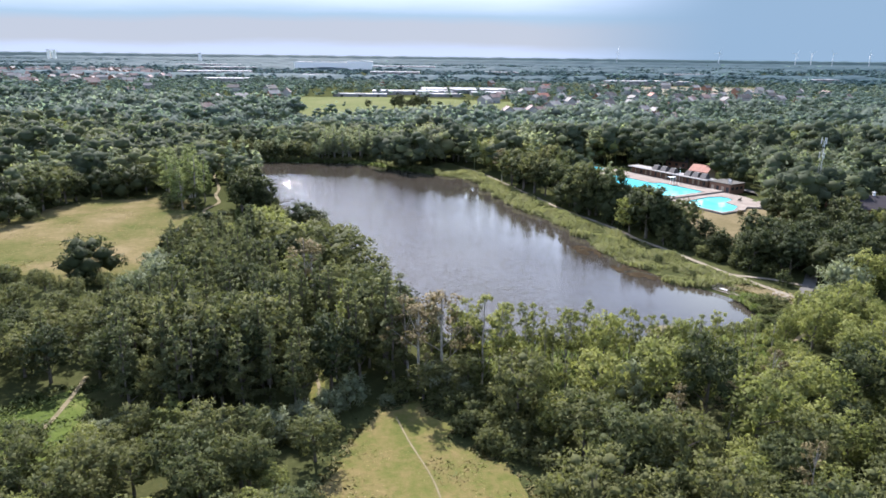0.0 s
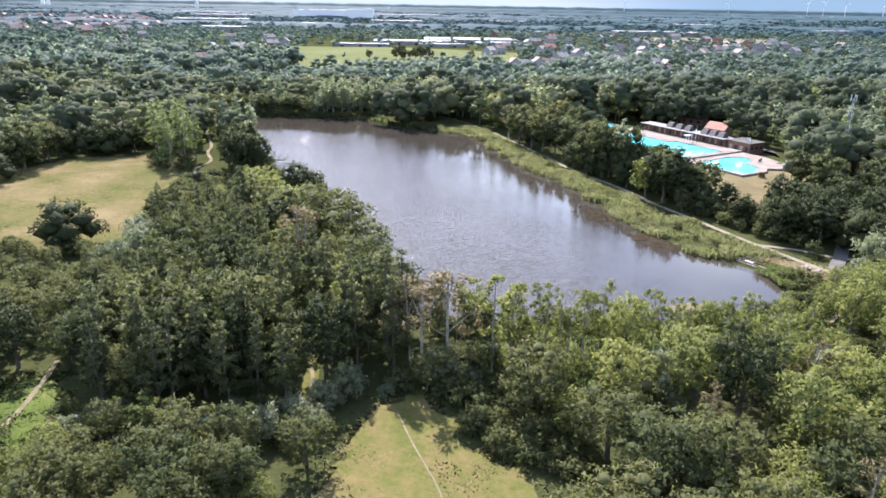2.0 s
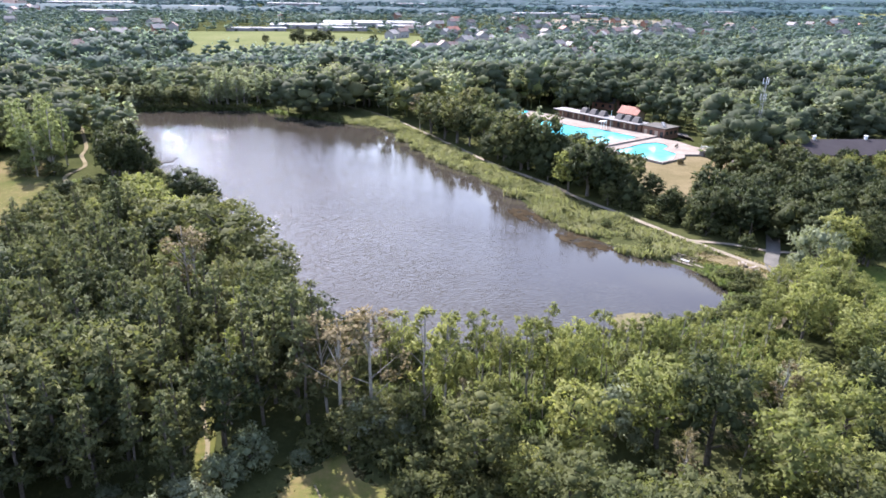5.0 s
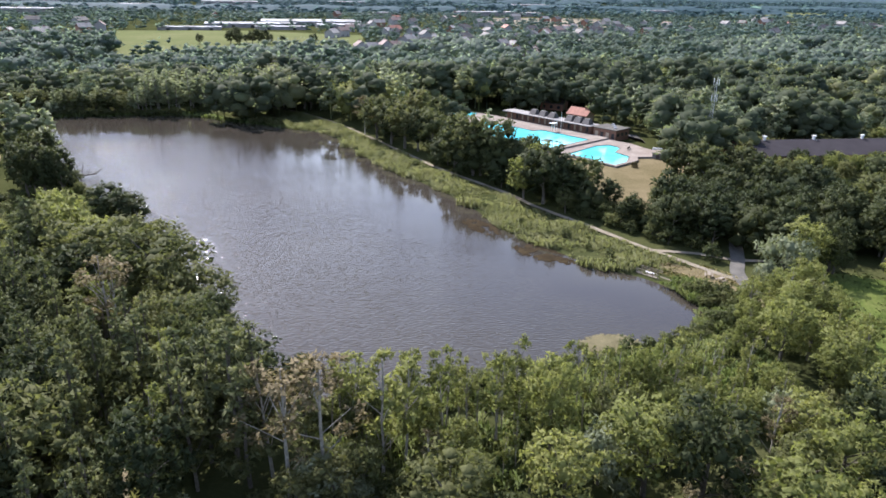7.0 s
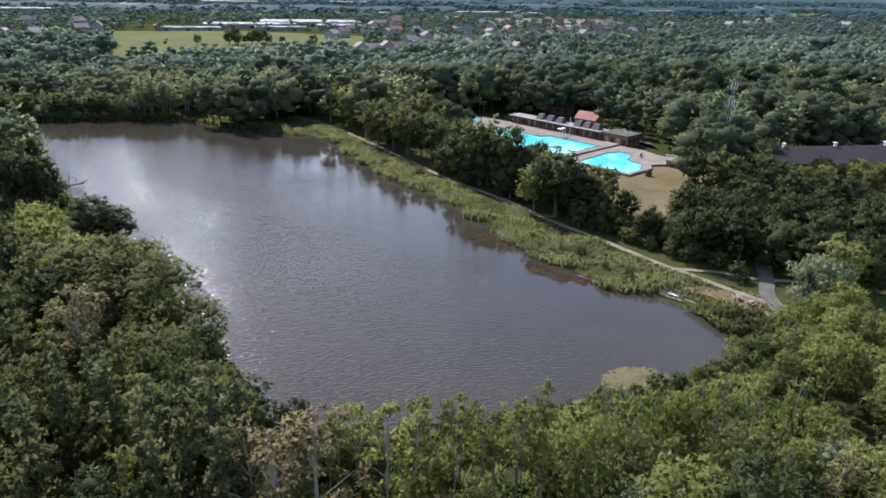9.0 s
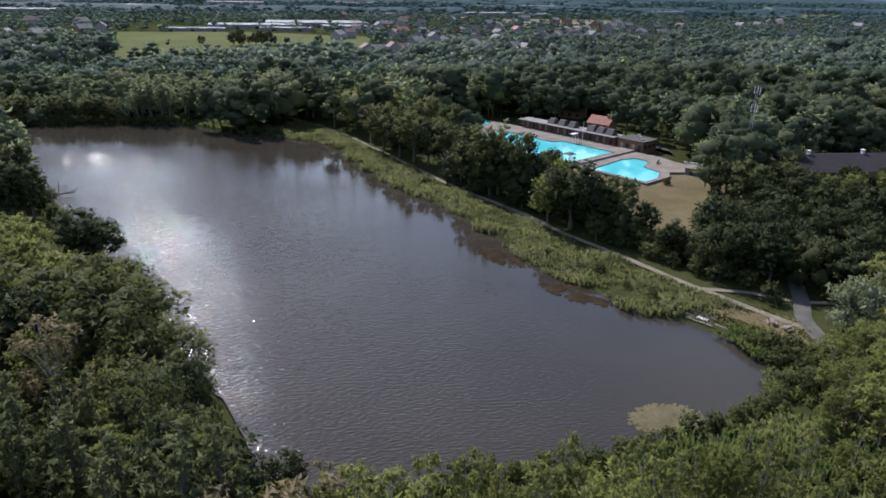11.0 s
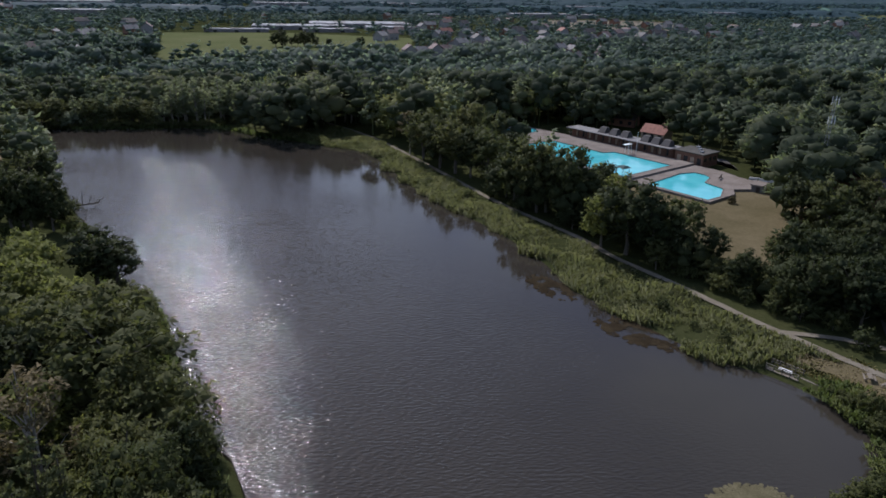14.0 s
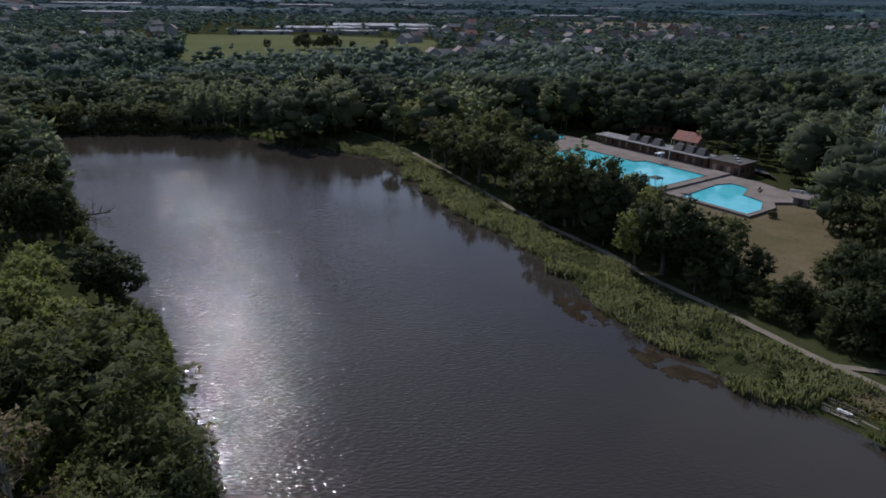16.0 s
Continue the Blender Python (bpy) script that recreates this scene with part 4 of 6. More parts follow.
for x, y in free(scatter(LEFT_WOOD, 6.6, 3)):
    r = tree_rng.random()
    plant("broad" if r < 0.5 else "alder" if r < 0.8 else "dark", x, y, tree_rng.uniform(0.8, 1.1) * (0.88 - 0.5 * (y - 105) / 55), tree_rng, 1.15)
for x, y in free(scatter(SHORE, 4.6, 4)):
    r = tree_rng.random() if y < 119 else 0.46 * tree_rng.random() ** 0.7 + (0.2 if tree_rng.random() < 0.3 else 0.0)
    low = 0.53 + 0.25 * (y < 120) - 0.16 * (x > 34 and y > 116)
    plant("slim" if r < 0.46 else "light" if r < 0.82 else "broad" if r < 0.92 else "silver" if r < 0.98 else "brown", x, y, low * tree_rng.uniform(0.75, 1.1), tree_rng)
for x, y in free(scatter([(77, 128), (80, 141), (85.5, 151), (88, 160), (94, 163), (118, 158), (114, 136), (102, 114), (84, 112)], 4.5, 6)):
    r = tree_rng.random()
    plant("slim" if r < 0.35 else "light" if r < 0.8 else "broad", x, y, tree_rng.uniform(0.65, 1.0), tree_rng)
for i in range(16):
    u = i / 15
    x, y = 69.5 + 11.5 * u, 132 + 16 * u
    side = 1.7 if i % 2 else -1.7
    plant("slim" if i % 3 else "light", x + side * 0.8 + tree_rng.uniform(-0.4, 0.4), y - side * 0.6 + tree_rng.uniform(-0.4, 0.4), tree_rng.uniform(0.5, 0.75), tree_rng)
for i in range(24):
    x = 2 + 2.5 * i + tree_rng.uniform(-1.2, 1.2)
    plant("slim", x, 115.5 + 0.09 * x + tree_rng.uniform(-1.5, 4), tree_rng.uniform(0.7, 1.25) * (1.0 if x < 34 else 0.85), tree_rng, tree_rng.uniform(0.8, 1.2))
for x, y in free(scatter(RIGHT_WOOD, 7.0, 5)):
    r = tree_rng.random()
    plant("broad" if r < (0.55 if y < 88 else 0.3) else "light" if r < 0.85 else "dark" if r < 0.965 else "brown", x, y, tree_rng.uniform(0.68, 1.02), tree_rng, tree_rng.uniform(1.0, 1.25))


# ---- woods behind, one mass a block ----
def wood(name, places, kinds, seed, label, scale=(0.7, 1.1), count=240, size=1.15, material="broad", lobes=9, wide=1.0):
    """A wood in one mesh: leaf clumps over dark cores, with one tint a tree."""
    r = np.random.default_rng(seed)
    protos = []
    y_far = max(p[1] for p in places)
    for kn in kinds:
        shape, h = KINDS[kn][:2]
        for k in range(3):
            lob = lobes_of(shape, h, r)
            lob = lob[np.sort(r.permutation(len(lob))[:lobes])]
            lob[:, 3:] *= (len(lobes_of(shape, h, r)) / lobes) ** 0.42
            V, N, Q, T = leaves(lob, count, size, r, 0.8, 0.0, y_far < 460, 0.08, lift=0.3)
            stem = 0.13 * np.array([(-1, -1, 0), (1, -1, 0), (0, 1.4, 0)])
            k0 = len(V)
            V = np.concatenate([V, stem - (0, 0, 0.5), stem * 0.6 + (0, 0, h * 0.55)])
            N = np.concatenate([N, stem / 0.2, stem / 0.2])
            Q = np.array([(k0 + a, k0 + (a + 1) % 3, k0 + 3 + (a + 1) % 3, k0 + 3 + a) for a in range(3)])
            V[:, :2] *= wide
            protos.append((V, N, Q, T))
    Vs, Ns, Qs, Ts, tints, off = [], [], [], [], [], 0
    for x, y in places:
        V, N, Q, T = protos[r.integers(len(protos))]
        a, s = r.uniform(0, 6.28), r.uniform(*scale) * (1 + 0.45 * noise.noise((x * 0.008, y * 0.022, 4.5)) + 0.2 * noise.noise((x * 0.03, y * 0.03, 1.5)))
        c, sn = math.cos(a) * s, math.sin(a) * s
        W = np.stack([V[:, 0] * c - V[:, 1] * sn + x, V[:, 0] * sn + V[:, 1] * c + y, V[:, 2] * s + 0.45], 1)
        Vs.append(W)
        Ns.append(np.stack([(N[:, 0] * c - N[:, 1] * sn) / s, (N[:, 0] * sn + N[:, 1] * c) / s, N[:, 2]], 1))
        Qs.append(Q + off)
        Ts.append(T + off)
        stand = 0.5 + 0.9 * noise.noise((x * 0.013, y * 0.026, seed + 0.5))
        tints.append(np.full(len(V), (0.6 * stand + 0.4 * r.uniform(0, 1)) % 1.0, np.float32))
        off += len(V)
    me = to_mesh(name, np.concatenate(Vs), np.concatenate(Qs), np.concatenate(Ts), LEAF[material], np.concatenate(Ns))
    at = me.attributes.new("tint", "FLOAT", "POINT")
    at.data.foreach_set("value", np.concatenate(tints))
    return tagged(new(name, me), label, "wood", kind="stuff")


def fan(y0, y1, left=0.68, right=0.9, pad=30):
    return [(-left * y0 - pad, y0), (-left * y1 - pad, y1), (right * y1 + pad, y1), (right * y0 + pad, y0)]


def thinned(p, scale, cut, seed):
    keep = [noise.noise((x * scale, y * scale * 1.8, seed)) > cut for x, y in p]
    return p[np.array(keep)]


SOUTH = free(scatter([(-150, -60), (-150, 160), (-118, 160), (-118, 82), (-85, 82), (-85, 55), (-18, 55), (-14, 60), (10, 60), (13.5, 55), (92, 55), (100, 112), (140, 112), (150, -60)], 8.4, 27))
wood("woodland", SOUTH, ("broad", "dark", "light"), 39, "dense green deciduous woodland south of the lake", (0.7, 1.0), 260, 0.8, "broad", 9, 1.15)

BUILT = []  # places of far buildings, kept clear of trees: x, y, radius


def clear_of(p):
    ok = np.ones(len(p), bool)
    for bx, by, br in BUILT:
        # gardens and open yards lie on the lake's side of the buildings
        gap = edge_distance([(bx, by), (bx * 0.93, by * 0.93)], p[:, 0], p[:, 1], False)
        ok &= (np.hypot(p[:, 0] - bx, p[:, 1] - by) > br * 0.9) & (gap > br * 0.38)
    return p[ok]


for x, y in free(scatter([(70, 140), (72.5, 148), (72, 156), (75, 154), (79, 150), (79, 146), (74, 140)], 2.6, 15)):
    plant("bush", x, y, tree_rng.uniform(0.5, 0.95), tree_rng)

# shrubs along the water's edge
bank = np.array(LAKE)
centre = np.array((-10.0, 230.0))
for i in range(0, len(bank), 1):
    p, q = bank[i], bank[(i + 1) % len(bank)]
    n = np.array((p[1] - q[1], q[0] - p[0])) / np.hypot(*(q - p))
    if inside(LAKE, *(np.array([v]) for v in p + n))[0]:
        n = -n
    spot = p + n * tree_rng.uniform(0.8, 2.4)
    if spot[0] > 62 and spot[1] < 160:
        for k in range(2):
            plant("shrub", spot[0] - 0.4 + 1.6 * k, spot[1] + tree_rng.uniform(-1, 1), tree_rng.uniform(0.25, 0.6), tree_rng, 1.3)
    elif spot[1] < 345 and (spot[0] < -8 or (spot[1] < 150 and spot[0] < 62)) and abs(spot[0] + 24.5) > 2.5:
        plant("shrub", spot[0], spot[1], tree_rng.uniform(0.5, 0.95), tree_rng)

for x, y in free(scatter([(-9, 104), (-7, 126), (4, 128), (12, 108), (3, 101)], 3.0, 16)):
    plant("bush" if tree_rng.random() < 0.75 else "light", x, y, tree_rng.uniform(0.5, 0.9), tree_rng)
for x, y in free(scatter([(-126, 158), (-126, 172), (-106, 166), (-96, 161), (-80, 163), (-78, 158)], 3.6, 17)):
    plant("bush", x, y, tree_rng.uniform(0.5, 1.1), tree_rng)
for x, y in free(scatter([(79, 180), (90, 176), (100, 172), (132, 166), (135, 200), (95, 203), (86, 196)], 6.5, 18)):
    plant("dark" if tree_rng.random() < 0.6 else "round", x, y, tree_rng.uniform(0.9, 1.3), tree_rng)

for x, y in free(scatter([(-40, 182), (-46, 195), (-56, 208), (-66, 226), (-76, 240), (-86, 238), (-86, 205), (-76, 186), (-56, 176)], 4.4, 19)):
    low_kind = x < -62 and y > 200
    plant("bush" if low_kind or tree_rng.random() < 0.25 else "light", x, y, tree_rng.uniform(0.45, 0.75), tree_rng, 1.15)

# brambles and low willows under the wood's edge and round the clearing
for x, y in free(scatter([(-56, 89), (-56, 98), (-38, 98), (-20, 100), (-16.5, 94), (-19, 90), (-36, 90)], 2.5, 91)):
    if tree_rng.random() < 0.3:
        plant("silver", x, y, tree_rng.uniform(0.28, 0.5), tree_rng, 1.2)
    else:
        plant("bramble", x, y, tree_rng.uniform(0.45, 0.85), tree_rng, 1.15)
for x, y in free(scatter([(2, 95), (8, 89.5), (13.5, 84), (17, 92), (14, 104), (6, 107), (-1, 105)], 2.6, 92)):
    plant("bramble", x, y, tree_rng.uniform(0.5, 0.95), tree_rng, 1.1)

for x, y in free(scatter(RIGHT_WOOD, 5.6, 93)):
    plant("bramble", x, y, tree_rng.uniform(0.5, 0.95), tree_rng, 1.2)

# ---- far buildings: places ----
town_rng = random.Random(3)
HOUSES = []  # x, y, width, depth, eaves, turn, wall, roof
TOWN = [(-790, 1060), (-470, 1100), (-600, 1500), (-880, 2000), (-1280, 1800)]
for x, y in scatter(TOWN, 62, 71):
    HOUSES.append((x, y, town_rng.uniform(11, 26), town_rng.uniform(9, 12), town_rng.uniform(4.5, 7), town_rng.choice((8, 14, 98, 20)), town_rng.choice("wbb"), town_rng.choice("nnddg")))
for x, y in ((49, 652), (60, 656), (70, 648), (78, 662), (33, 815), (45, 830), (58, 915), (75, 905), (95, 850), (110, 900), (130, 760), (92, 700), (160, 600), (172, 604), (184, 596), (225, 758), (240, 765),
             (306, 878), (320, 885), (250, 905), (200, 930), (175, 880), (800, 1212), (835, 1216), (799, 1119), (778, 1037), (531, 712), (545, 716), (513, 665), (957, 1137), (913, 1050), (316, 396), (311, 447),
             (-236, 662), (-222, 662), (-209, 616), (-190, 615), (-206, 576), (400, 880), (410, 900), (420, 1070), (350, 960), (270, 840), (-452, 1041), (-312, 990), (-420, 905), (-120, 1160), (60, 1240), (150, 1180), (220, 1150), (260, 1240)):
    HOUSES.append((x, y, town_rng.uniform(10, 17), town_rng.uniform(8, 11), town_rng.uniform(4.5, 7.5), town_rng.choice((10, 100, 35, 60)), town_rng.choice("wwb"), town_rng.choice("nddggr")))
for x, y in ((96, 690), (120, 742), (150, 700), (182, 742), (206, 720), (232, 748), (140, 660), (176, 664), (262, 800), (300, 790), (340, 840), (118, 800)):
    HOUSES.append((x, y, town_rng.uniform(10, 15), town_rng.uniform(8, 11), town_rng.uniform(7.5, 10.5), town_rng.choice((10, 100, 35, 60)), "p", town_rng.choice("ddgg")))
SUBURB = [(70, 700), (60, 1060), (300, 1080), (330, 1290), (560, 1180), (520, 880), (330, 720), (180, 660)]
for x, y in scatter(SUBURB, 78, 73, 0.7):
    HOUSES.append((x, y, town_rng.uniform(9, 17), town_rng.uniform(8, 11), town_rng.uniform(5, 8.5), town_rng.choice((10, 100, 35, 60)), town_rng.choice("wwpb"), town_rng.choice("nddgg")))
for x, y in scatter([(-330, 690), (-300, 980), (-190, 1010), (-170, 780), (-200, 640)], 70, 74, 0.7):
    HOUSES.append((x, y, town_rng.uniform(10, 20), town_rng.uniform(8, 12), town_rng.uniform(4, 7), town_rng.choice((10, 100, 35, 60)), town_rng.choice("wwb"), town_rng.choice("ndggg")))
for x, y in scatter([(560, 760), (640, 1180), (980, 1250), (930, 980)], 110, 75, 0.7):
    HOUSES.append((x, y, town_rng.uniform(12, 26), town_rng.uniform(9, 14), town_rng.uniform(5, 8), town_rng.choice((10, 100, 35)), town_rng.choice("wpb"), town_rng.choice("ddgg")))
SHEDS = [  # x, y, length, depth, height, turn
    (-125, 925, 70, 18, 3.5, 6), (-22, 940, 60, 20, 4, 6), (-70, 985, 90, 40, 5, 5), (15, 1040, 130, 60, 6, 4), (-30, 1000, 50, 30, 4.5, 6), (52, 985, 60, 30, 4.5, 6),
    (140, 1320, 40, 20, 7, 5), (350, 1390, 120, 36, 8, 10), (430, 1400, 60, 30, 7, 12), (-400, 1250, 90, 40, 9, 8), (-330, 1500, 140, 50, 9, 5), (-560, 1650, 160, 60, 10, 10), (-150, 1750, 120, 50, 10, 3),
    (-375, 2100, 190, 70, 26, 4), (-280, 2080, 70, 60, 30, 4), (-800, 2300, 200, 60, 12, 12), (-200, 2350, 260, 60, 12, 2), (120, 1900, 90, 40, 9, 0), (600, 1900, 110, 40, 9, 14), (-650, 2050, 150, 50, 10, 8), (820, 1620, 80, 30, 8, 20),
]
for x, y, w, d, e, rz, wall, roof in HOUSES:
    BUILT.append((x, y, max(w, d) * 0.75 + 3))
for x, y, l, d, h, rz in SHEDS:
    BUILT.append((x, y, l * 0.42))
BUILT.append((400, 1180, 120))
BUILT += [(120, 337, 11), (118, 364, 6), (313, 445, 12)]

MID = free(scatter(fan(160, 440), 9.0, 21, 0.55))
MID = MID[~inside(STAND, MID[:, 0], MID[:, 1]) & ~inside(LEFT_WOOD, MID[:, 0], MID[:, 1])]


def not_reed(p):
    return p[~((edge_distance(RIBBON, p[:, 0], p[:, 1], False) < 24) & (edge_distance(LAKE, p[:, 0], p[:, 1]) < 16) & (p[:, 1] > 168) & (p[:, 1] < 352))]


HALL_YARD = [(148, 236), (150, 272), (225, 268), (225, 225), (150, 232)]
MID = clear_of(not_reed(MID))
MID = MID[~inside([(-10, 135), (-92, 140), (-92, 238), (-70, 252), (-40, 215), (-12, 160)], MID[:, 0], MID[:, 1])]
MID = MID[~((MID[:, 0] < -70) & (MID[:, 1] < 202) & (edge_distance(MEADOW_LINE, MID[:, 0], MID[:, 1]) < 26))]
MID = MID[~inside([(79, 178), (100, 170), (134, 164), (137, 202), (95, 205), (84, 196)], MID[:, 0], MID[:, 1])]
to_path = edge_distance(RIBBON, MID[:, 0], MID[:, 1], False)
MID = MID[~((to_path > 13) & (to_path < 44) & (MID[:, 1] > 205) & (MID[:, 1] < 285) & (MID[:, 0] < 88))]
MID = MID[~inside(HALL_YARD, MID[:, 0], MID[:, 1])]
row = (edge_distance(RIBBON, MID[:, 0], MID[:, 1], False) < 27) & (MID[:, 1] < 330)
gap = (MID[:, 1] > 221) & (MID[:, 1] < 238)
low = (MID[:, 1] < 212) & (MID[:, 1] > 178) & (edge_distance(LAWN_LINE, MID[:, 0], MID[:, 1]) < 30) & (MID[:, 0] < 100)
low |= gap & row
front = inside([(124, 200), (122, 250), (150, 250), (225, 236), (225, 190)], MID[:, 0], MID[:, 1])
MID = MID[~front | (np.arange(len(MID)) % 3 > 0)]
low, row = [v[~front | (np.arange(len(front)) % 3 > 0)] for v in (low, row)]
front = inside([(124, 200), (122, 250), (150, 250), (225, 236), (225, 190)], MID[:, 0], MID[:, 1])
row |= (np.hypot(MID[:, 0] - 115, MID[:, 1] - 190) < 38) | ((edge_distance(MEADOW_LINE, MID[:, 0], MID[:, 1]) < 12) & (MID[:, 1] > 200))
row |= front
for (x, y), small, lowered in zip(MID[row], low[row], front[row]):
    r = tree_rng.random()
    size = tree_rng.uniform(0.95, 1.35) * (0.55 if small else 0.58 if lowered else 0.8 if 255 < y < 305 else 1.0)
    plant("dark" if r < 0.5 else "round" if r < 0.62 else "broad", x, y, size, tree_rng, tree_rng.uniform(0.9, 1.1))
for x, y in not_reed(free(scatter([(66, 204), (60, 222), (44, 262), (36, 284), (44, 290), (62, 246), (76, 216), (90, 186), (84, 176)], 3.6, 51))):
    plant("bush", x, y, tree_rng.uniform(0.7, 1.35), tree_rng)
# the tall wall of trees at the lake's far end, and bushes at its foot
for i in range(34):
    x = -122 + 3.9 * i + tree_rng.uniform(-1.2, 1.2)
    y = (366.5 if x < -55 else 366.5 + 0.75 * (x + 55)) if x < -30 else 388 - 0.6 * (x + 30)
    tall = 0.75 if x < -70 else 1.12
    for k in range(2):
        plant("wall" if x > -75 or tree_rng.random() < 0.5 else "broad", x + tree_rng.uniform(-1, 1), y + 2 + 6 * k + tree_rng.uniform(-1, 1.5), tall * tree_rng.uniform(0.85, 1.15), tree_rng, 1.35)
    if x < -42:
        plant("silver" if tree_rng.random() < 0.3 else "shrub", x, y - 0.6, tree_rng.uniform(0.7, 1.2) * 0.75, tree_rng, 1.2)
        plant("shrub", x + 1.9, y - 2.4, tree_rng.uniform(0.4, 0.75), tree_rng, 1.3)
REST = MID[~row]
REST = REST[~((REST[:, 1] > 362) & (REST[:, 1] < 378) & (REST[:, 0] < -20) & (REST[:, 0] > -125))]


def patchwork(p, scale, seed):
    """Stands of a kind lie together: a value from 0 to 1 for each place."""
    v = np.array([noise.noise((x * scale, y * scale, seed)) for x, y in p]) + np.random.default_rng(int(seed)).normal(0, 0.16, len(p))
    return np.argsort(np.argsort(v)) / len(v)


share = patchwork(REST, 0.02, 3.0)
# east of the lake, 60% of the mid-green places switch to the darker foliage
oak = (REST[:, 0] > 60) & (np.random.default_rng(6).uniform(0, 1, len(REST)) < 0.6)
share = np.where(oak & (share < 0.42), 0.5, share)
wood("woodland", REST[share < 0.42], ("broad", "dark", "broad"), 31, "dense green deciduous woodland round the lake and pools", (0.85, 1.35), 190, 0.75, "mid", 11, 1.3)
wood("woodland", REST[(share >= 0.42) & (share < 0.68)], ("dark", "broad"), 35, "dark green oak woodland behind the lake", (1.0, 1.55), 190, 0.75, "oakwood", 11, 1.3)
wood("woodland", REST[(share >= 0.68) & (share < 0.88)], ("alder", "slim", "alder"), 36, "tall narrow trees crowding the far shore", (0.95, 1.3), 190, 0.8, "farshore", 15, 1.35)
wood("woodland", REST[share >= 0.88], ("light", "bush", "light"), 37, "pale green young trees in the woodland", (0.9, 1.4), 260, 0.75, "light", 9)
# these woods look hazy only by their tinted foliage colours
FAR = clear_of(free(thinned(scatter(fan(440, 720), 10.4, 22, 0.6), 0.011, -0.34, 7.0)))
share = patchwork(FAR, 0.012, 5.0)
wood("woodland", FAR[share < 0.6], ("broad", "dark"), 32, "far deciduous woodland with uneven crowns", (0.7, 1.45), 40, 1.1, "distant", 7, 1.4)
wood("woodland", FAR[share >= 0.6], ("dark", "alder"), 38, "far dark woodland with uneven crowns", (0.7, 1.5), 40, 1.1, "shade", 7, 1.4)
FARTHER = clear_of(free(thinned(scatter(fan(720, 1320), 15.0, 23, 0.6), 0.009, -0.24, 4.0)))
wood("woodland", FARTHER, ("broad", "alder"), 33, "far hedges and copses, haze painted into their colour", (0.5, 1.0), 12, 1.6, "far", 5, 1.75)
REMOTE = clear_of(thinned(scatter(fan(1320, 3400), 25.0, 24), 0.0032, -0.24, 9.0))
wood("woodland", REMOTE, ("broad",), 34, "remote tree belts, haze painted into their colour", (0.5, 0.95), 4, 2.8, "remote", 3, 2.6)


# trees along the near side of the far field
for x, y, size in ((-63, 728, 1.1), (-58, 735, 1.3), (-55, 722, 0.9), (-50, 740, 0.7), (-44, 733, 1.0), (-38, 726, 1.25), (-33, 738, 1.1), (-28, 730, 0.8), (-16, 728, 0.7), (-90, 726, 0.8), (12, 722, 0.9)):
    plant("dark", x, y, size, tree_rng, 1.1)


# remote tree lines and hills on the horizon, haze painted into their colour
def ridge(name, y, x0, x1, h, seed, material, label, bump=6.0, step=18.0):
    n = int((x1 - x0) / step)
    V, F = [], []
    for i in range(n + 1):
        x = x0 + (x1 - x0) * i / n
        yy = y + 60 * noise.noise((x * 0.0012, seed, 0))
        top = max(1.0, h + bump * noise.noise((x * 0.012, seed, 3)) + 0.5 * bump * noise.noise((x * 0.05, seed, 5)))
        V += [(x, yy - 60, 0), (x, yy - 22, top * 0.8), (x, yy + 10, top), (x, yy + 50, 0)]
        if i:
            k = 4 * i
            F += [(k - 4 + j, k + j, k + j + 1, k - 3 + j) for j in range(3)]
    return tagged(mesh_obj(name, V, F, material), label, "tree line", kind="stuff")


ridge_rng = random.Random(8)
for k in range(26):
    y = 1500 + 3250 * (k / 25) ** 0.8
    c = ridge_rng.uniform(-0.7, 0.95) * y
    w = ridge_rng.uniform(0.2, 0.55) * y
    ridge("tree_line", y, c - w, c + w, ridge_rng.uniform(10, 17), k, LEAF["remote"], "remote line of trees across flat farmland, haze painted into its colour")
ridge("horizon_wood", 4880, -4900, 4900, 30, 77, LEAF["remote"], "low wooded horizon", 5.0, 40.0)


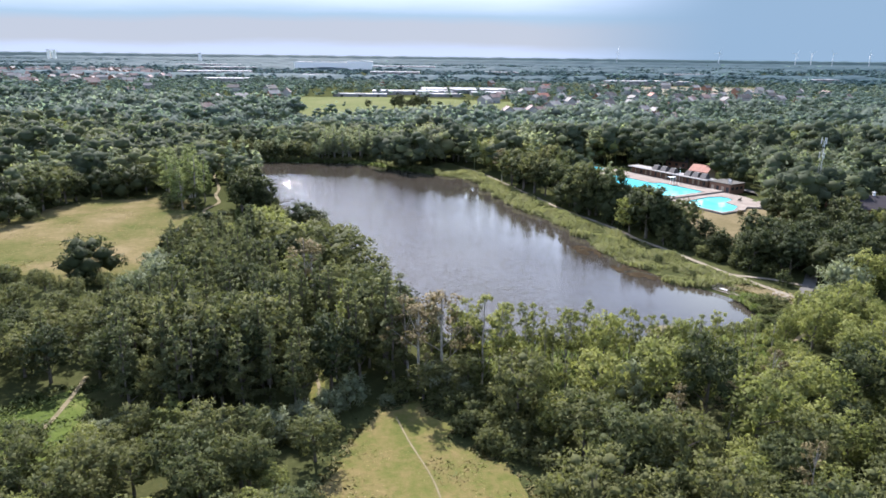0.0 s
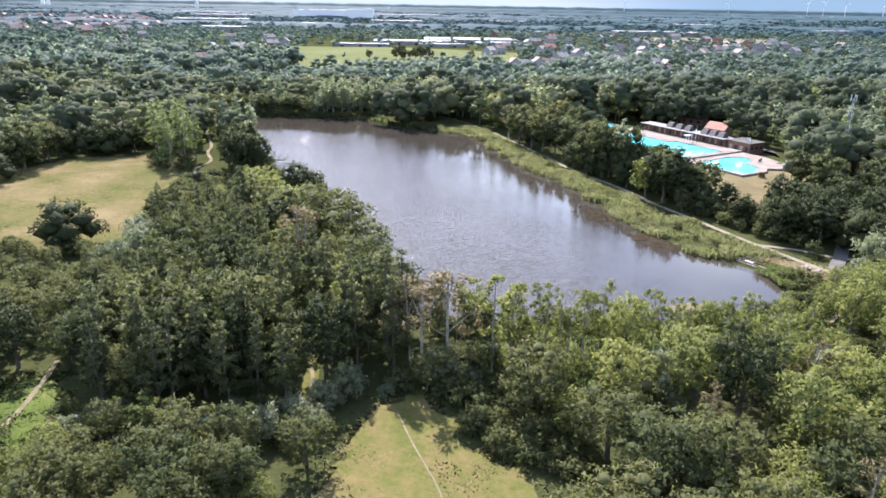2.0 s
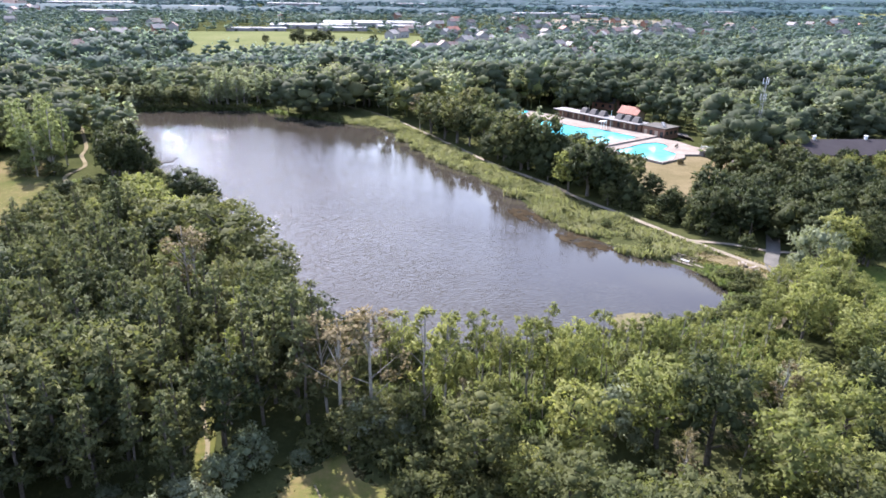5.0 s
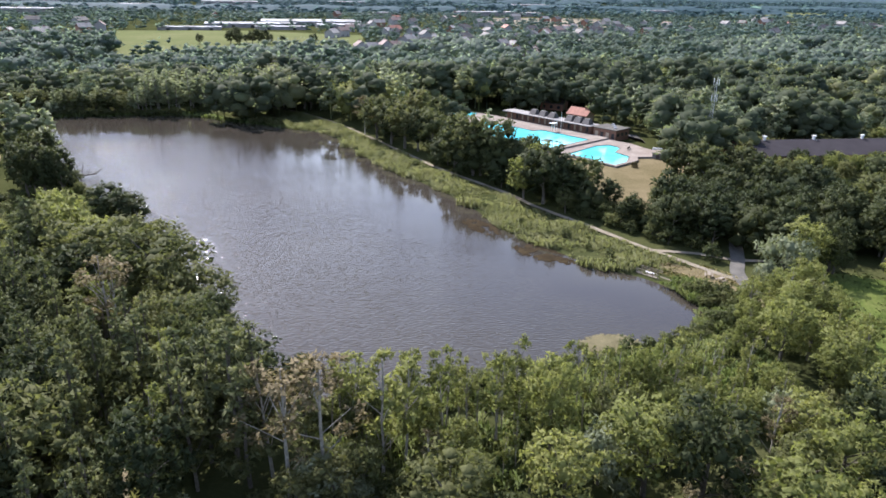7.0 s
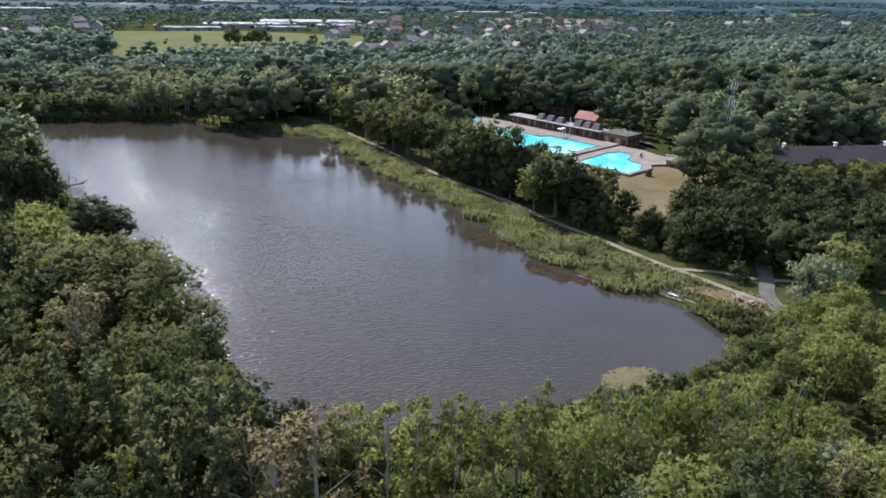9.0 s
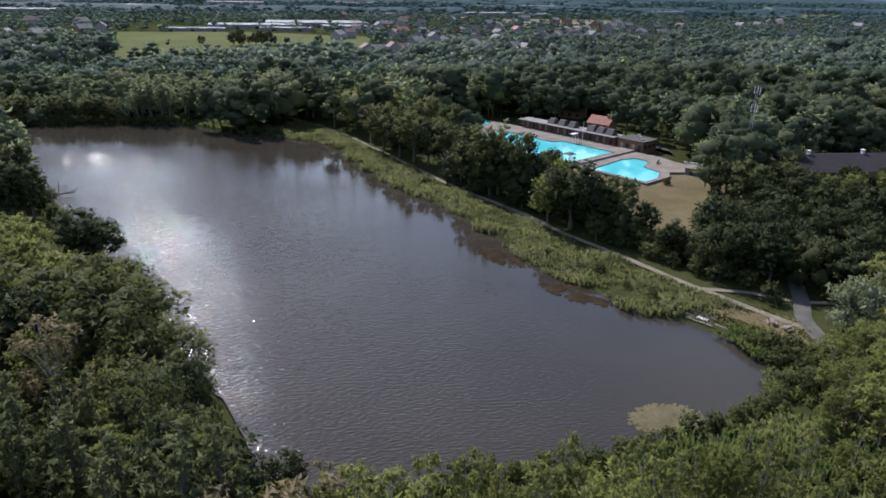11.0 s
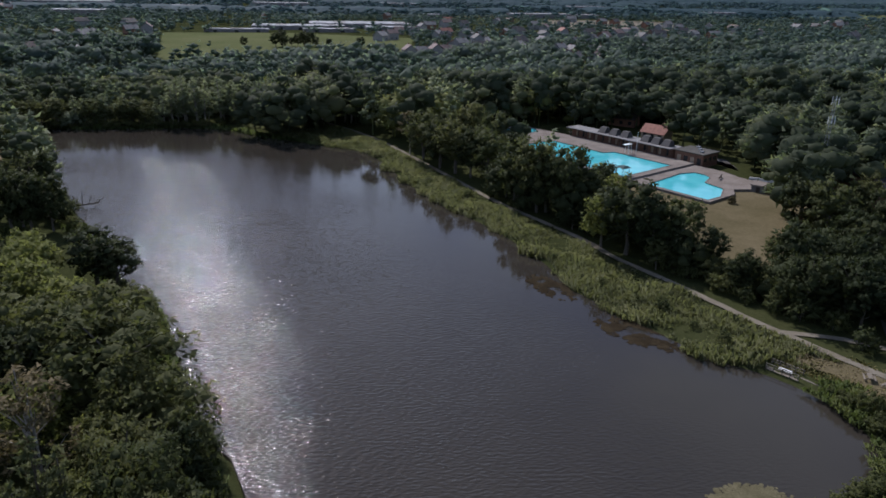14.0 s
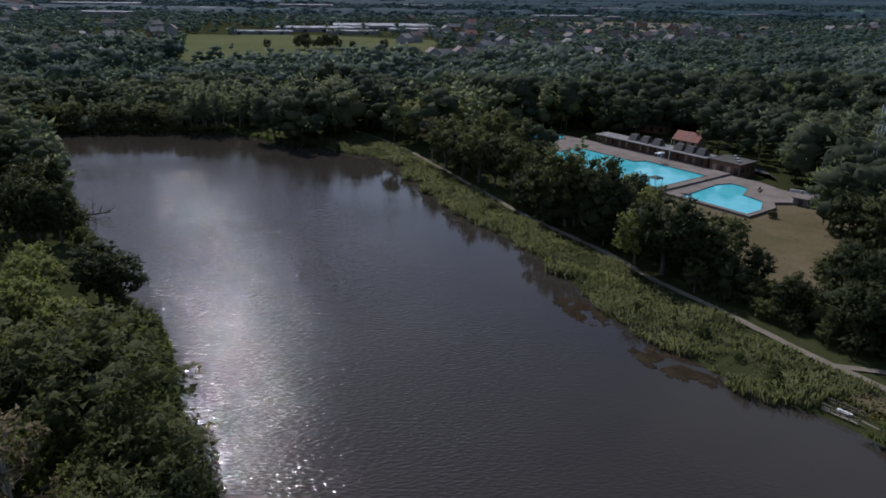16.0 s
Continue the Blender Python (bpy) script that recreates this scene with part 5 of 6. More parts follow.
# ---- reeds ----
def reeds(name, places, seed, label, h=(1.1, 2.0), w=0.5, material=REED, base=-0.1, lumps=0.85, blades=3):
    r = np.random.default_rng(seed)
    n = len(places)
    def swell_at(x, y):
        return 0.8 + lumps * noise.noise((x * 0.11, y * 0.11, 8.0)) + 0.35 * lumps * noise.noise((x * 0.45, y * 0.45, 3.0))
    swell = np.array([swell_at(x, y) for x, y in places])
    # the tops lean with the lie of the clumps
    tall = 0.5 * (h[0] + h[1]) - base
    lie = np.array([((swell_at(x - 0.8, y) - swell_at(x + 0.8, y)) * tall, (swell_at(x, y - 0.8) - swell_at(x, y + 0.8)) * tall, 1.3) for x, y in places])
    Vs = []
    for k in range(blades):
        a = r.uniform(0, 6.28, n)
        hh, ww = r.uniform(*h, n), w * r.uniform(0.6, 1.4, n)
        hh = base + (hh - base) * np.maximum(swell, 0.3)
        px, py = places[:, 0] + r.normal(0, 0.25, n), places[:, 1] + r.normal(0, 0.25, n)
        dx, dy = np.cos(a) * ww, np.sin(a) * ww
        lx, ly = r.normal(0, 0.3, n), r.normal(0, 0.3, n)
        z = np.full(n, base)
        Vs.append(np.stack([np.stack([px - dx * 0.5, py - dy * 0.5, z], 1), np.stack([px + dx * 0.5, py + dy * 0.5, z], 1),
                            np.stack([px + dx * 0.7 + lx, py + dy * 0.7 + ly, hh * 0.9], 1), np.stack([px - dx * 0.7 + lx * 1.3, py - dy * 0.7 + ly * 1.3, hh], 1)], 1))
    V = np.concatenate(Vs).reshape(-1, 3)
    N = np.concatenate([lie + r.normal(0, 0.14, lie.shape) for k in range(blades)])
    N = np.repeat(N / np.linalg.norm(N, axis=1)[:, None], 4, 0)
    me = to_mesh(name, V, np.arange(len(V)).reshape(-1, 4), np.zeros((0, 3), int), material, N)
    at = me.attributes.new("tint", "FLOAT", "POINT")
    tint = np.repeat(np.array([0.45 + 0.55 * noise.noise((x * 0.16, y * 0.16, 2.0)) for x, y, z in V[::4]]), 4)
    at.data.foreach_set("value", tint.astype(np.float32))
    return tagged(new(name, me), label, "reeds", kind="stuff")


reeds("reeds", REEDS, 41, "belt of green and straw-coloured reeds between water and path", (0.9, 1.85), 0.11, lumps=0.8, blades=5)


# herbs on the bare bank of the west shore
wr = np.random.default_rng(12)
wp = np.stack([wr.uniform(-125, -4, 60000), wr.uniform(128, 366, 60000)], 1)
wd = edge_distance(LAKE, wp[:, 0], wp[:, 1])
WEST_BANK = wp[(wd < 3.6) & ~inside(LAKE, wp[:, 0], wp[:, 1]) & (wp[:, 1] < 366)][:5200]
reeds("herbs", WEST_BANK, 43, "green herbs and grasses hanging over the bank", (0.7, 1.7), 0.4, HERB, -0.1)


def inside_sheet(poly, n, seed, margin=0.0):
    r = np.random.default_rng(seed)
    p = np.asarray(poly, float)
    lo, hi = p.min(0) - margin, p.max(0) + margin
    q = r.uniform(lo, hi, (n, 2))
    near = inside(poly, q[:, 0], q[:, 1]) | (edge_distance(poly, q[:, 0], q[:, 1]) < margin)
    thick = np.array([noise.noise((x * 0.25, y * 0.25, seed)) + 0.6 * noise.noise((x * 0.9, y * 0.9, seed)) for x, y in q])
    return q[near & (thick > -0.15)]


def tufts(poly, n, seed, material, label, h=(0.7, 1.1), margin=1.5):
    """Grass blades on a sheet; heights are over the water's level."""
    ob = reeds("grass", inside_sheet(poly, n, seed, margin), seed, label, h, 0.16, material, 0.55)
    ob["category"] = "grass"


tufts(CLEARING_LINE, 6000, 61, TUFT, "dry grass tufts in the clearing", (0.66, 0.75))
tufts(CLEARING_LINE, 700, 62, TUFT_GREEN, "green grass tufts round the clearing", (0.66, 0.76), 4.0)
tufts(GLADE_LINE, 4500, 63, TUFT_GREEN, "green grass tufts in the glade", (0.74, 0.95), 3.0)
tufts(MEADOW_LINE, 9000, 64, TUFT, "dry grass tufts on the meadow", (0.69, 0.78), 1.5)
tufts(BENCH_GREEN, 2500, 65, TUFT, "grass tufts by the water", (0.7, 0.85), 3.0)
tufts(SIDE_CLEARING, 6000, 66, TUFT_GREEN, "rough grass beside the road", (0.75, 1.0), 3.0)
for x, y in scatter([(146, 231), (146, 240), (222, 239), (222, 230)], 4.2, 67):
    plant("light" if tree_rng.random() < 0.6 else "dark", x, y, tree_rng.uniform(0.55, 0.78), tree_rng)
tufts([(-2, 108), (-2, 128), (16, 129.5), (41, 132.5), (62, 138), (70, 132), (68, 114), (40, 110), (16, 107)], 14000, 68, HERB, "tall light green herbs under the shore trees", (1.1, 2.2), 1.0)
tufts([(-40, 182), (-46, 195), (-56, 208), (-66, 226), (-76, 240), (-86, 238), (-86, 205), (-76, 186), (-56, 176)], 7000, 69, HERB, "tall light green herbs on the bank", (1.0, 2.0), 1.0)
tufts([(66, 143), (70.5, 149), (70, 158), (68.5, 161), (72, 162), (76, 160), (80, 152), (76, 144), (69, 139)], 4600, 70, HERB, "green herbs on the bank", (0.9, 1.6), 1.0)

# ---- far buildings ----
WALLS = {"p": RENDERED, "w": RENDERED, "b": BRICK}
ROOFS = {"r": RED_ROOF, "n": BROWN_ROOF, "d": DARK_ROOF, "g": GREY_ROOF}


def gable(w, d, eaves, rise, over=0.5, thick=0.25):
    """A pitched roof along x."""
    bm = bmesh.new()
    a, b = w / 2 + over, d / 2 + over
    rows = []
    for x in (-a, a):
        rows.append([bm.verts.new(p) for p in ((x, -b, eaves - 0.2), (x, 0, eaves + rise), (x, b, eaves - 0.2), (x, b, eaves - 0.2 - thick), (x, 0, eaves + rise - thick), (x, -b, eaves - 0.2 - thick))])
    p, q = rows
    for i in range(6):
        j = (i + 1) % 6
        bm.faces.new((p[i], p[j], q[j], q[i]))
    for r in rows:
        bm.faces.new((r[0], r[1], r[4], r[5]))
        bm.faces.new((r[1], r[2], r[3], r[4]))
    bmesh.ops.recalc_face_normals(bm, faces=bm.faces[:])
    return bm


def gable_walls(w, d, eaves, rise):
    bm = bmesh.new()
    ends = []
    for x in (-w / 2, w / 2):
        ends.append([bm.verts.new(p) for p in ((x, -d / 2, -0.3), (x, d / 2, -0.3), (x, d / 2, eaves - 0.3), (x, 0, eaves + rise - 0.35), (x, -d / 2, eaves - 0.3))])
    for e in ends:
        bm.faces.new(e)
    for i in range(5):
        j = (i + 1) % 5
        bm.faces.new((ends[0][i], ends[0][j], ends[1][j], ends[1][i]))
    bmesh.ops.recalc_face_normals(bm, faces=bm.faces[:])
    return bm


def house(x, y, w, d, eaves, rz, wall, roof, label, windows=2, group="houses of the town"):
    h = thing("house", pose(x, y, 0.5, 0, 0, rz), label, "house", group)
    rise = d * 0.38
    wl = part("wall", gable_walls(w, d, eaves, rise), wall, h)
    rf = part("roof", gable(w, d, eaves, rise), roof, h)
    part("chimney", box((w * 0.22, -0.4, eaves + rise - 1.0), (w * 0.22 + 0.8, 0.4, eaves + rise + 0.9)), BRICK, rf)
    for i in range(windows):
        wx = -w / 2 + (i + 0.5) * w / windows
        part("window", box((wx - 0.7, -d / 2 - 0.06, 1.0), (wx + 0.7, -d / 2 + 0.1, 2.4)), DARK_GLASS, wl)
    return h


KIND_OF_WALL = {"p": "pale painted", "w": "pale rendered", "b": "brick"}
DESCRIBE = {"r": "red tiled gable roof", "n": "brown tiled gable roof", "d": "dark tiled gable roof", "g": "grey gable roof"}
for x, y, w, d, e, rz, wall, roof in HOUSES:
    house(x, y, w, d, e, rz, WALLS[wall], ROOFS[roof], "distant " + KIND_OF_WALL[wall] + " house with " + DESCRIBE[roof])


def shed(x, y, l, d, h, rz):
    t = thing("warehouse", pose(x, y, 0.5, 0, 0, rz), "long low industrial hall with pale flat roof", "warehouse", "industrial halls")
    part("wall", box((-l / 2, -d / 2, -0.3), (l / 2, d / 2, h - 0.5)), CLADDING if h < 20 else WHITE, t)
    rf = part("roof", box((-l / 2 - 0.4, -d / 2 - 0.4, h - 0.5), (l / 2 + 0.4, d / 2 + 0.4, h), 0.1), SHED_ROOF, t)
    n = max(2, int(l / 22))
    for i in range(n):
        cx = -l / 2 + (i + 0.5) * l / n
        part("skylight", box((cx - l / n * 0.3, -d * 0.35, h - 0.05), (cx + l / n * 0.3, d * 0.35, h + 0.4), 0.1), GREY_ROOF if i % 3 == 1 else SHED_ROOF, rf)
    for i in range(n):
        cx = -l / 2 + (i + 0.5) * l / n
        part("door", box((cx - 2, -d / 2 - 0.08, 0), (cx + 2, -d / 2 + 0.1, min(4, h * 0.6))), DARK_GLASS, t)


for s in SHEDS:
    shed(*s)

# bare industrial ground and far fields
sheet("yard", ragged([(280, 1090), (330, 1290), (540, 1310), (490, 1080), (400, 1040)], 20, 6, 9), 0.62, PATH_MAT, "bare sandy industrial ground", "ground")
field_rng = random.Random(21)
for k in range(22):
    fy = 1150 + 3300 * (k / 21) ** 1.1
    fx = field_rng.uniform(-0.6, 0.92) * fy
    fw, fd = field_rng.uniform(0.05, 0.14) * fy, field_rng.uniform(0.03, 0.07) * fy
    sheet("field", ragged([(fx - fw, fy - fd), (fx + fw, fy - fd * 0.9), (fx + fw * 1.1, fy + fd), (fx - fw, fy + fd * 0.9)], 30, 8, k), 0.62 + 0.004 * k, field_rng.choice((FIELD, FIELD, MEADOW, GRASS)),
          "far farm field in pale green", "field")
sheet("field", ragged([(1030, 1810), (1440, 1620), (2650, 2950), (2280, 3380)], 40, 10, 31), 0.75, FIELD, "broad far meadow in pale green", "field")


def turbine(x, y, turn):
    t = thing("wind_turbine", pose(x, y, 0, 0, 0, turn), "remote white wind turbine standing still", "wind turbine", "wind turbines on the horizon")
    bm = bmesh.new()
    add_rod(bm, (0, 0, -1), (0, 0, 75), 2.0, 1.2, 8)
    part("tower", bm, WHITE, t)
    part("nacelle", box((-1.5, -3, 73.5), (1.5, 4, 77), 0.4), WHITE, t)
    for k in range(3):
        a = radians(turn * 3 + 120 * k)
        bm = bmesh.new()
        add_rod(bm, (0, -3.4, 75), (math.sin(a) * 34, -3.4, 75 + math.cos(a) * 34), 1.2, 0.3, 5)
        part("blade", bm, WHITE, t)


for i, (x, y) in enumerate(((1560, 4300), (2050, 4380), (2130, 4350), (2230, 4300), (2420, 4250), (2560, 4150), (1000, 4500))):
    turbine(x, y, 5 + 7 * i)


def tall_block(name, x, y, w, h, label, cat):
    t = thing(name, pose(x, y, 0), label, cat)
    wl = part("wall", box((-w / 2, -w / 2, -1), (w / 2, w / 2, h)), WHITE, t)
    part("roof", box((-w / 2 - 0.5, -w / 2 - 0.5, h), (w / 2 + 0.5, w / 2 + 0.5, h + 1.2)), GREY_ROOF, t)


tall_block("silo", -1950, 3400, 14, 48, "remote pale silo tower", "silo")
tall_block("silo", -1925, 3400, 14, 46, "remote pale silo tower", "silo")
tall_block("water_tower", -1080, 3000, 10, 42, "remote grey water tower", "tower")

# ---- sports hall and mast ----
hall = thing("sports_hall", pose(183, 254, 0.5, 0, 0, -2), "long hall with low dark brown sheet roof among trees", "hall")
part("wall", gable_walls(78, 24, 4.8, 2.6), BRICK, hall)
hall_roof = part("roof", gable(78, 24, 4.8, 2.6, 0.6), HALL_ROOF, hall)
for i in range(4):
    vx = -28 + i * 19
    bm = box((vx - 0.4, -0.4, 7.2), (vx + 0.4, 0.4, 8.5), 0.05)
    add_box(bm, (vx - 0.6, -0.6, 8.5), (vx + 0.6, 0.6, 8.7))
    part("vent", bm, WHITE, hall_roof)

mast = thing("radio_mast", pose(136, 259, 0.5, 0, 0, 20), "slender steel lattice mast with white antenna panels", "mast")
bm = bmesh.new()
for k in range(3):
    a = radians(120 * k)
    add_rod(bm, (0.9 * math.cos(a), 0.9 * math.sin(a), -0.5), (0.35 * math.cos(a), 0.35 * math.sin(a), 27), 0.06, 0.04, 5)
part("leg", bm, STEEL, mast)
bm = bmesh.new()
for i in range(18):
    z0, z1 = i * 1.5, (i + 1) * 1.5
    for k in range(3):
        a, b = radians(120 * k), radians(120 * (k + 1))
        r0, r1 = 0.9 - 0.55 * z0 / 27, 0.9 - 0.55 * z1 / 27
        add_rod(bm, (r0 * math.cos(a), r0 * math.sin(a), z0), (r1 * math.cos(b), r1 * math.sin(b), z1), 0.025, 0.025, 4)
part("bracing", bm, STEEL, mast)
for z in (20.2, 25.6):
    for k in range(3):
        a = radians(120 * k + 30)
        cx, cy = 0.95 * math.cos(a), 0.95 * math.sin(a)
        part("antenna", box((cx - 0.1, cy - 0.1, z), (cx + 0.1, cy + 0.1, z + 2.3), 0.05), WHITE, mast, "white antenna panel")

# ---- open-air pools ----
POOL_M = Matrix.Translation((POOL_O.x, POOL_O.y, 0)) @ Matrix.Rotation(POOL_A, 4, "Z")


def terrace(name, outer, holes, z, low, material, label, cat, side=None):
    """A raised slab with openings, its sides of their own material."""
    bm = bmesh.new()
    edges = []
    for loop in (outer, *holes):
        vs = [bm.verts.new((x, y, z)) for x, y in loop]
        edges += [bm.edges.new((vs[i], vs[(i + 1) % len(vs)])) for i in range(len(vs))]
    bmesh.ops.triangle_fill(bm, edges=edges, use_beauty=True)
    for f in bm.faces:
        f.normal_update()
        if f.normal.z < 0:
            f.normal_flip()
    t = thing(name, POOL_M, label, cat, kind="structure")
    part("paving", bm, material, t)
    bm = bmesh.new()
    top = [bm.verts.new((x, y, z - 0.004)) for x, y in outer]
    bot = [bm.verts.new((x, y, low)) for x, y in outer]
    for i in range(len(outer)):
        j = (i + 1) % len(outer)
        bm.faces.new((top[i], top[j], bot[j], bot[i]))
    bmesh.ops.recalc_face_normals(bm, faces=bm.faces[:])
    part("retaining_wall", bm, side or CONCRETE_DARK, t, "dark concrete retaining wall")
    return t


def pool(outline, z, deep, label):
    t = thing("swimming_pool", POOL_M, label, "swimming pool", "open-air pools")
    bm = bmesh.new()
    n = len(outline)
    top = [bm.verts.new((x, y, z + 0.02)) for x, y in outline]
    bot = [bm.verts.new((x, y, z - deep)) for x, y in outline]
    for i in range(n):
        j = (i + 1) % n
        bm.faces.new((bot[i], bot[j], top[j], top[i]))
    bm.faces.new(bot)
    part("basin", bm, POOL_TILE, t, "pale blue tiled basin")
    bm = bmesh.new()
    f = bm.faces.new([bm.verts.new((x, y, z - 0.16)) for x, y in outline])
    bmesh.ops.triangulate(bm, faces=[f])
    w = part("water_surface", bm, POOL_WATER, t, "clear turquoise water")
    w.visible_shadow = False
    cx, cy = sum(p[0] for p in outline) / n, sum(p[1] for p in outline) / n
    bm = bmesh.new()
    for i in range(n):
        (x0, y0), (x1, y1) = outline[i], outline[(i + 1) % n]
        d = Vector((x1 - x0, y1 - y0, 0))
        m = Matrix.Translation(((x0 + x1) / 2, (y0 + y1) / 2, z + 0.05)) @ Matrix.Rotation(math.atan2(d.y, d.x), 4, "Z")
        bmesh.ops.create_cube(bm, size=1, matrix=m @ Matrix.Diagonal((d.length + 0.2, 0.3, 0.12, 1)))
    part("coping", bm, CONCRETE, t, "pale stone coping")
    return t


POOL_1 = [(0.4, 7.8), (25, 7.8), (25, 31), (21, 32.5), (21, 57), (0.4, 57)]
POOL_2 = [(0.6, -20.2), (7, -20.4), (15.0, -16.4), (16.8, -9.4), (23.6, -7.0), (25.2, -4), (25, -0.5), (20, 1.4), (0.6, -0.4)]
ring = [(23 + 8.5 * math.cos(a), 76 + 5.5 * math.sin(a)) for a in np.linspace(0, 2 * math.pi, 20, endpoint=False)]
terrace("terrace", [(-0.7, 5.2), (34, 5.2), (34, 60), (32, 86), (12, 86), (6, 66), (-0.7, 60)], [POOL_1, ring], 1.9, 0.2, CONCRETE, "pale paved terrace round the large pool", "terrace")
terrace("terrace", [(-0.5, -21.4), (12.6, -21.4), (17, -18.5), (22, -22), (27, -24.5), (31, -21), (31.5, -12), (34, -5), (34, 5.196), (-0.5, 5.196)], [POOL_2], 1.35, 0.2, CONCRETE, "pale paved terrace round the small pool", "terrace")
pool(POOL_1, 1.88, 1.6, "large turquoise open-air swimming pool, sunlit")
pool(POOL_2, 1.33, 1.2, "smaller angled turquoise swimming pool, sunlit")
pool(ring, 1.88, 0.8, "oval turquoise paddling pool behind trees")


def on_deck(name, u, v, z, label, cat, turn=0.0, group=""):
    return thing(name, POOL_M @ pose(u, v, z, 0, 0, turn), label, cat, group)


# brick kiosk with flat roof
kiosk = on_deck("kiosk", 41, 7, 1.35, "brown brick pool building with flat gravel roof", "building")
kw = part("wall", box((-6, -4, -0.9), (3, 6.5, 3.3)), BRICK, kiosk)
kr = part("roof", box((-6.4, -4.4, 3.3), (3.4, 6.9, 3.65), 0.05), ROAD_MAT, kiosk)
for i in range(3):
    part("roof_hatch", box((-4 + i * 3, -2.4 + i * 2.5, 3.65), (-2.8 + i * 3, -1.2 + i * 2.5, 4.1), 0.05), SHED_ROOF, kr)
for i in range(4):
    part("door", box((-6.08, -3.4 + i * 2.5, 0), (-5.9, -2.0 + i * 2.5, 2.1)), BEIGE if i % 2 else DARK_GLASS, kw)
for i in range(3):
    part("window", box((-5.2 + i * 2.8, -4.08, 1.0), (-3.6 + i * 2.8, -3.9, 2.2)), DARK_GLASS, kw)

# long changing block with veranda and dark roof hoods
block = on_deck("changing_block", 37, 37.5, 1.9, "long low changing block with grey flat roof and open veranda", "building")
bw = part("wall", box((-1.0, -22.5, -1.2), (3.0, 22.5, 2.7)), BRICK, block)
br = part("roof", box((-3.6, -23.2, 2.7), (3.4, 23.2, 3.05), 0.05), GREY_ROOF, block)
for i in range(12):
    y = -21.5 + i * 3.9
    part("post", box((-3.4, y - 0.12, 0), (-3.16, y + 0.12, 2.7)), DARK_WOOD, block)
for i in range(14):
    y = -20.5 + i * 3.1
    part("door", box((-1.07, y - 0.45, 0), (-0.94, y + 0.45, 2.0)), BEIGE if i % 3 else DARK_GLASS, bw)
for y in (-19.5, -15.2, -10.9, -2.0, 3.0, 8.0):
    bm = bmesh.new()
    pts = [(-1.8, -1.7, 3.05), (1.8, -1.7, 3.05), (1.8, 1.7, 3.05), (-1.8, 1.7, 3.05), (-0.3, -1.3, 5.1), (0.9, -1.3, 5.1), (0.9, 1.3, 5.1), (-0.3, 1.3, 5.1)]
    vs = [bm.verts.new((a, b + y, c)) for a, b, c in pts]
    for f in ((0, 3, 2, 1), (4, 5, 6, 7), (0, 1, 5, 4), (1, 2, 6, 5), (2, 3, 7, 6), (3, 0, 4, 7)):
        bm.faces.new([vs[k] for k in f])
    part("roof_hood", bm, DARK_ROOF, br, "dark sloping roof hood")

# raised walk and service yard behind
sheet("yard", [uv(42, -6), uv(52, 4), uv(50, 30), uv(48, 66), uv(42.4, 68), uv(42.4, 16), uv(47.4, 15), uv(47.4, -1)], 0.75, ROAD_MAT, "grey service yard behind the pool buildings", "yard")
house(120, 335, 9.5, 7, 3.0, -52, BEIGE, RED_ROOF, "house with bright red tiled roof behind the pools", 3, "")
house(118, 364, 11, 8, 3.6, -40, BRICK, DARK_ROOF, "house with steep dark slate roof among trees", 3, "")
house(314, 446, 16, 9, 5.5, -8, BRICK, BROWN_ROOF, "low house with red-brown roof among trees", 3, "")

# diving stand: white poles with a platform
stand = on_deck("diving_stand", 27.5, 27, 1.9, "white steel diving stand beside the pool", "diving stand")
bm = bmesh.new()
for x, y in ((-0.8, -0.8), (0.8, -0.8), (-0.8, 0.8), (0.8, 0.8)):
    add_rod(bm, (x, y, 0), (x * 0.8, y * 0.8, 3.2), 0.09, 0.07)
part("frame", bm, WHITE, stand)
part("platform", box((-2.6, -0.8, 3.1), (0.9, 0.8, 3.25), 0.03), WHITE, stand)
bm = bmesh.new()
for s in (-0.75, 0.75):
    add_rod(bm, (-1.2, s, 4.2), (0.85, s, 4.2), 0.035)
    for x in (-1.2, 0.85):
        add_rod(bm, (x, s, 3.2), (x, s, 4.2), 0.035)
part("railing", bm, STEEL, stand)
pole = on_deck("flagpole", 28.5, 24.5, 1.9, "tall white bare flagpole on the pool terrace", "flagpole")
bm = bmesh.new()
add_rod(bm, (0, 0, 0), (0, 0, 7.5), 0.09, 0.05, 8)
part("pole", bm, WHITE, pole)
bm = bmesh.new()
bmesh.ops.create_uvsphere(bm, u_segments=8, v_segments=6, radius=0.14, matrix=Matrix.Translation((0, 0, 7.6)))
part("finial", bm, WHITE, pole)

# lifeguard shelter
shelter = on_deck("lifeguard_shelter", 1.8, 9.6, 1.9, "small lifeguard shelter with dark green canopy", "shelter", -4)
for x, y in ((-1.3, -1.3), (1.3, -1.3), (-1.3, 1.3), (1.3, 1.3)):
    bm = bmesh.new()
    add_rod(bm, (x, y, 0), (x, y, 2.3), 0.06)
    part("post", bm, DARK_WOOD, shelter)
bm = bmesh.new()
bmesh.ops.create_cone(bm, cap_ends=True, segments=4, radius1=2.5, radius2=1.2, depth=0.55, matrix=pose(0, 0, 2.55, 0, 0, 45))
part("canopy", bm, GREEN_FABRIC, shelter, "dark green canopy")

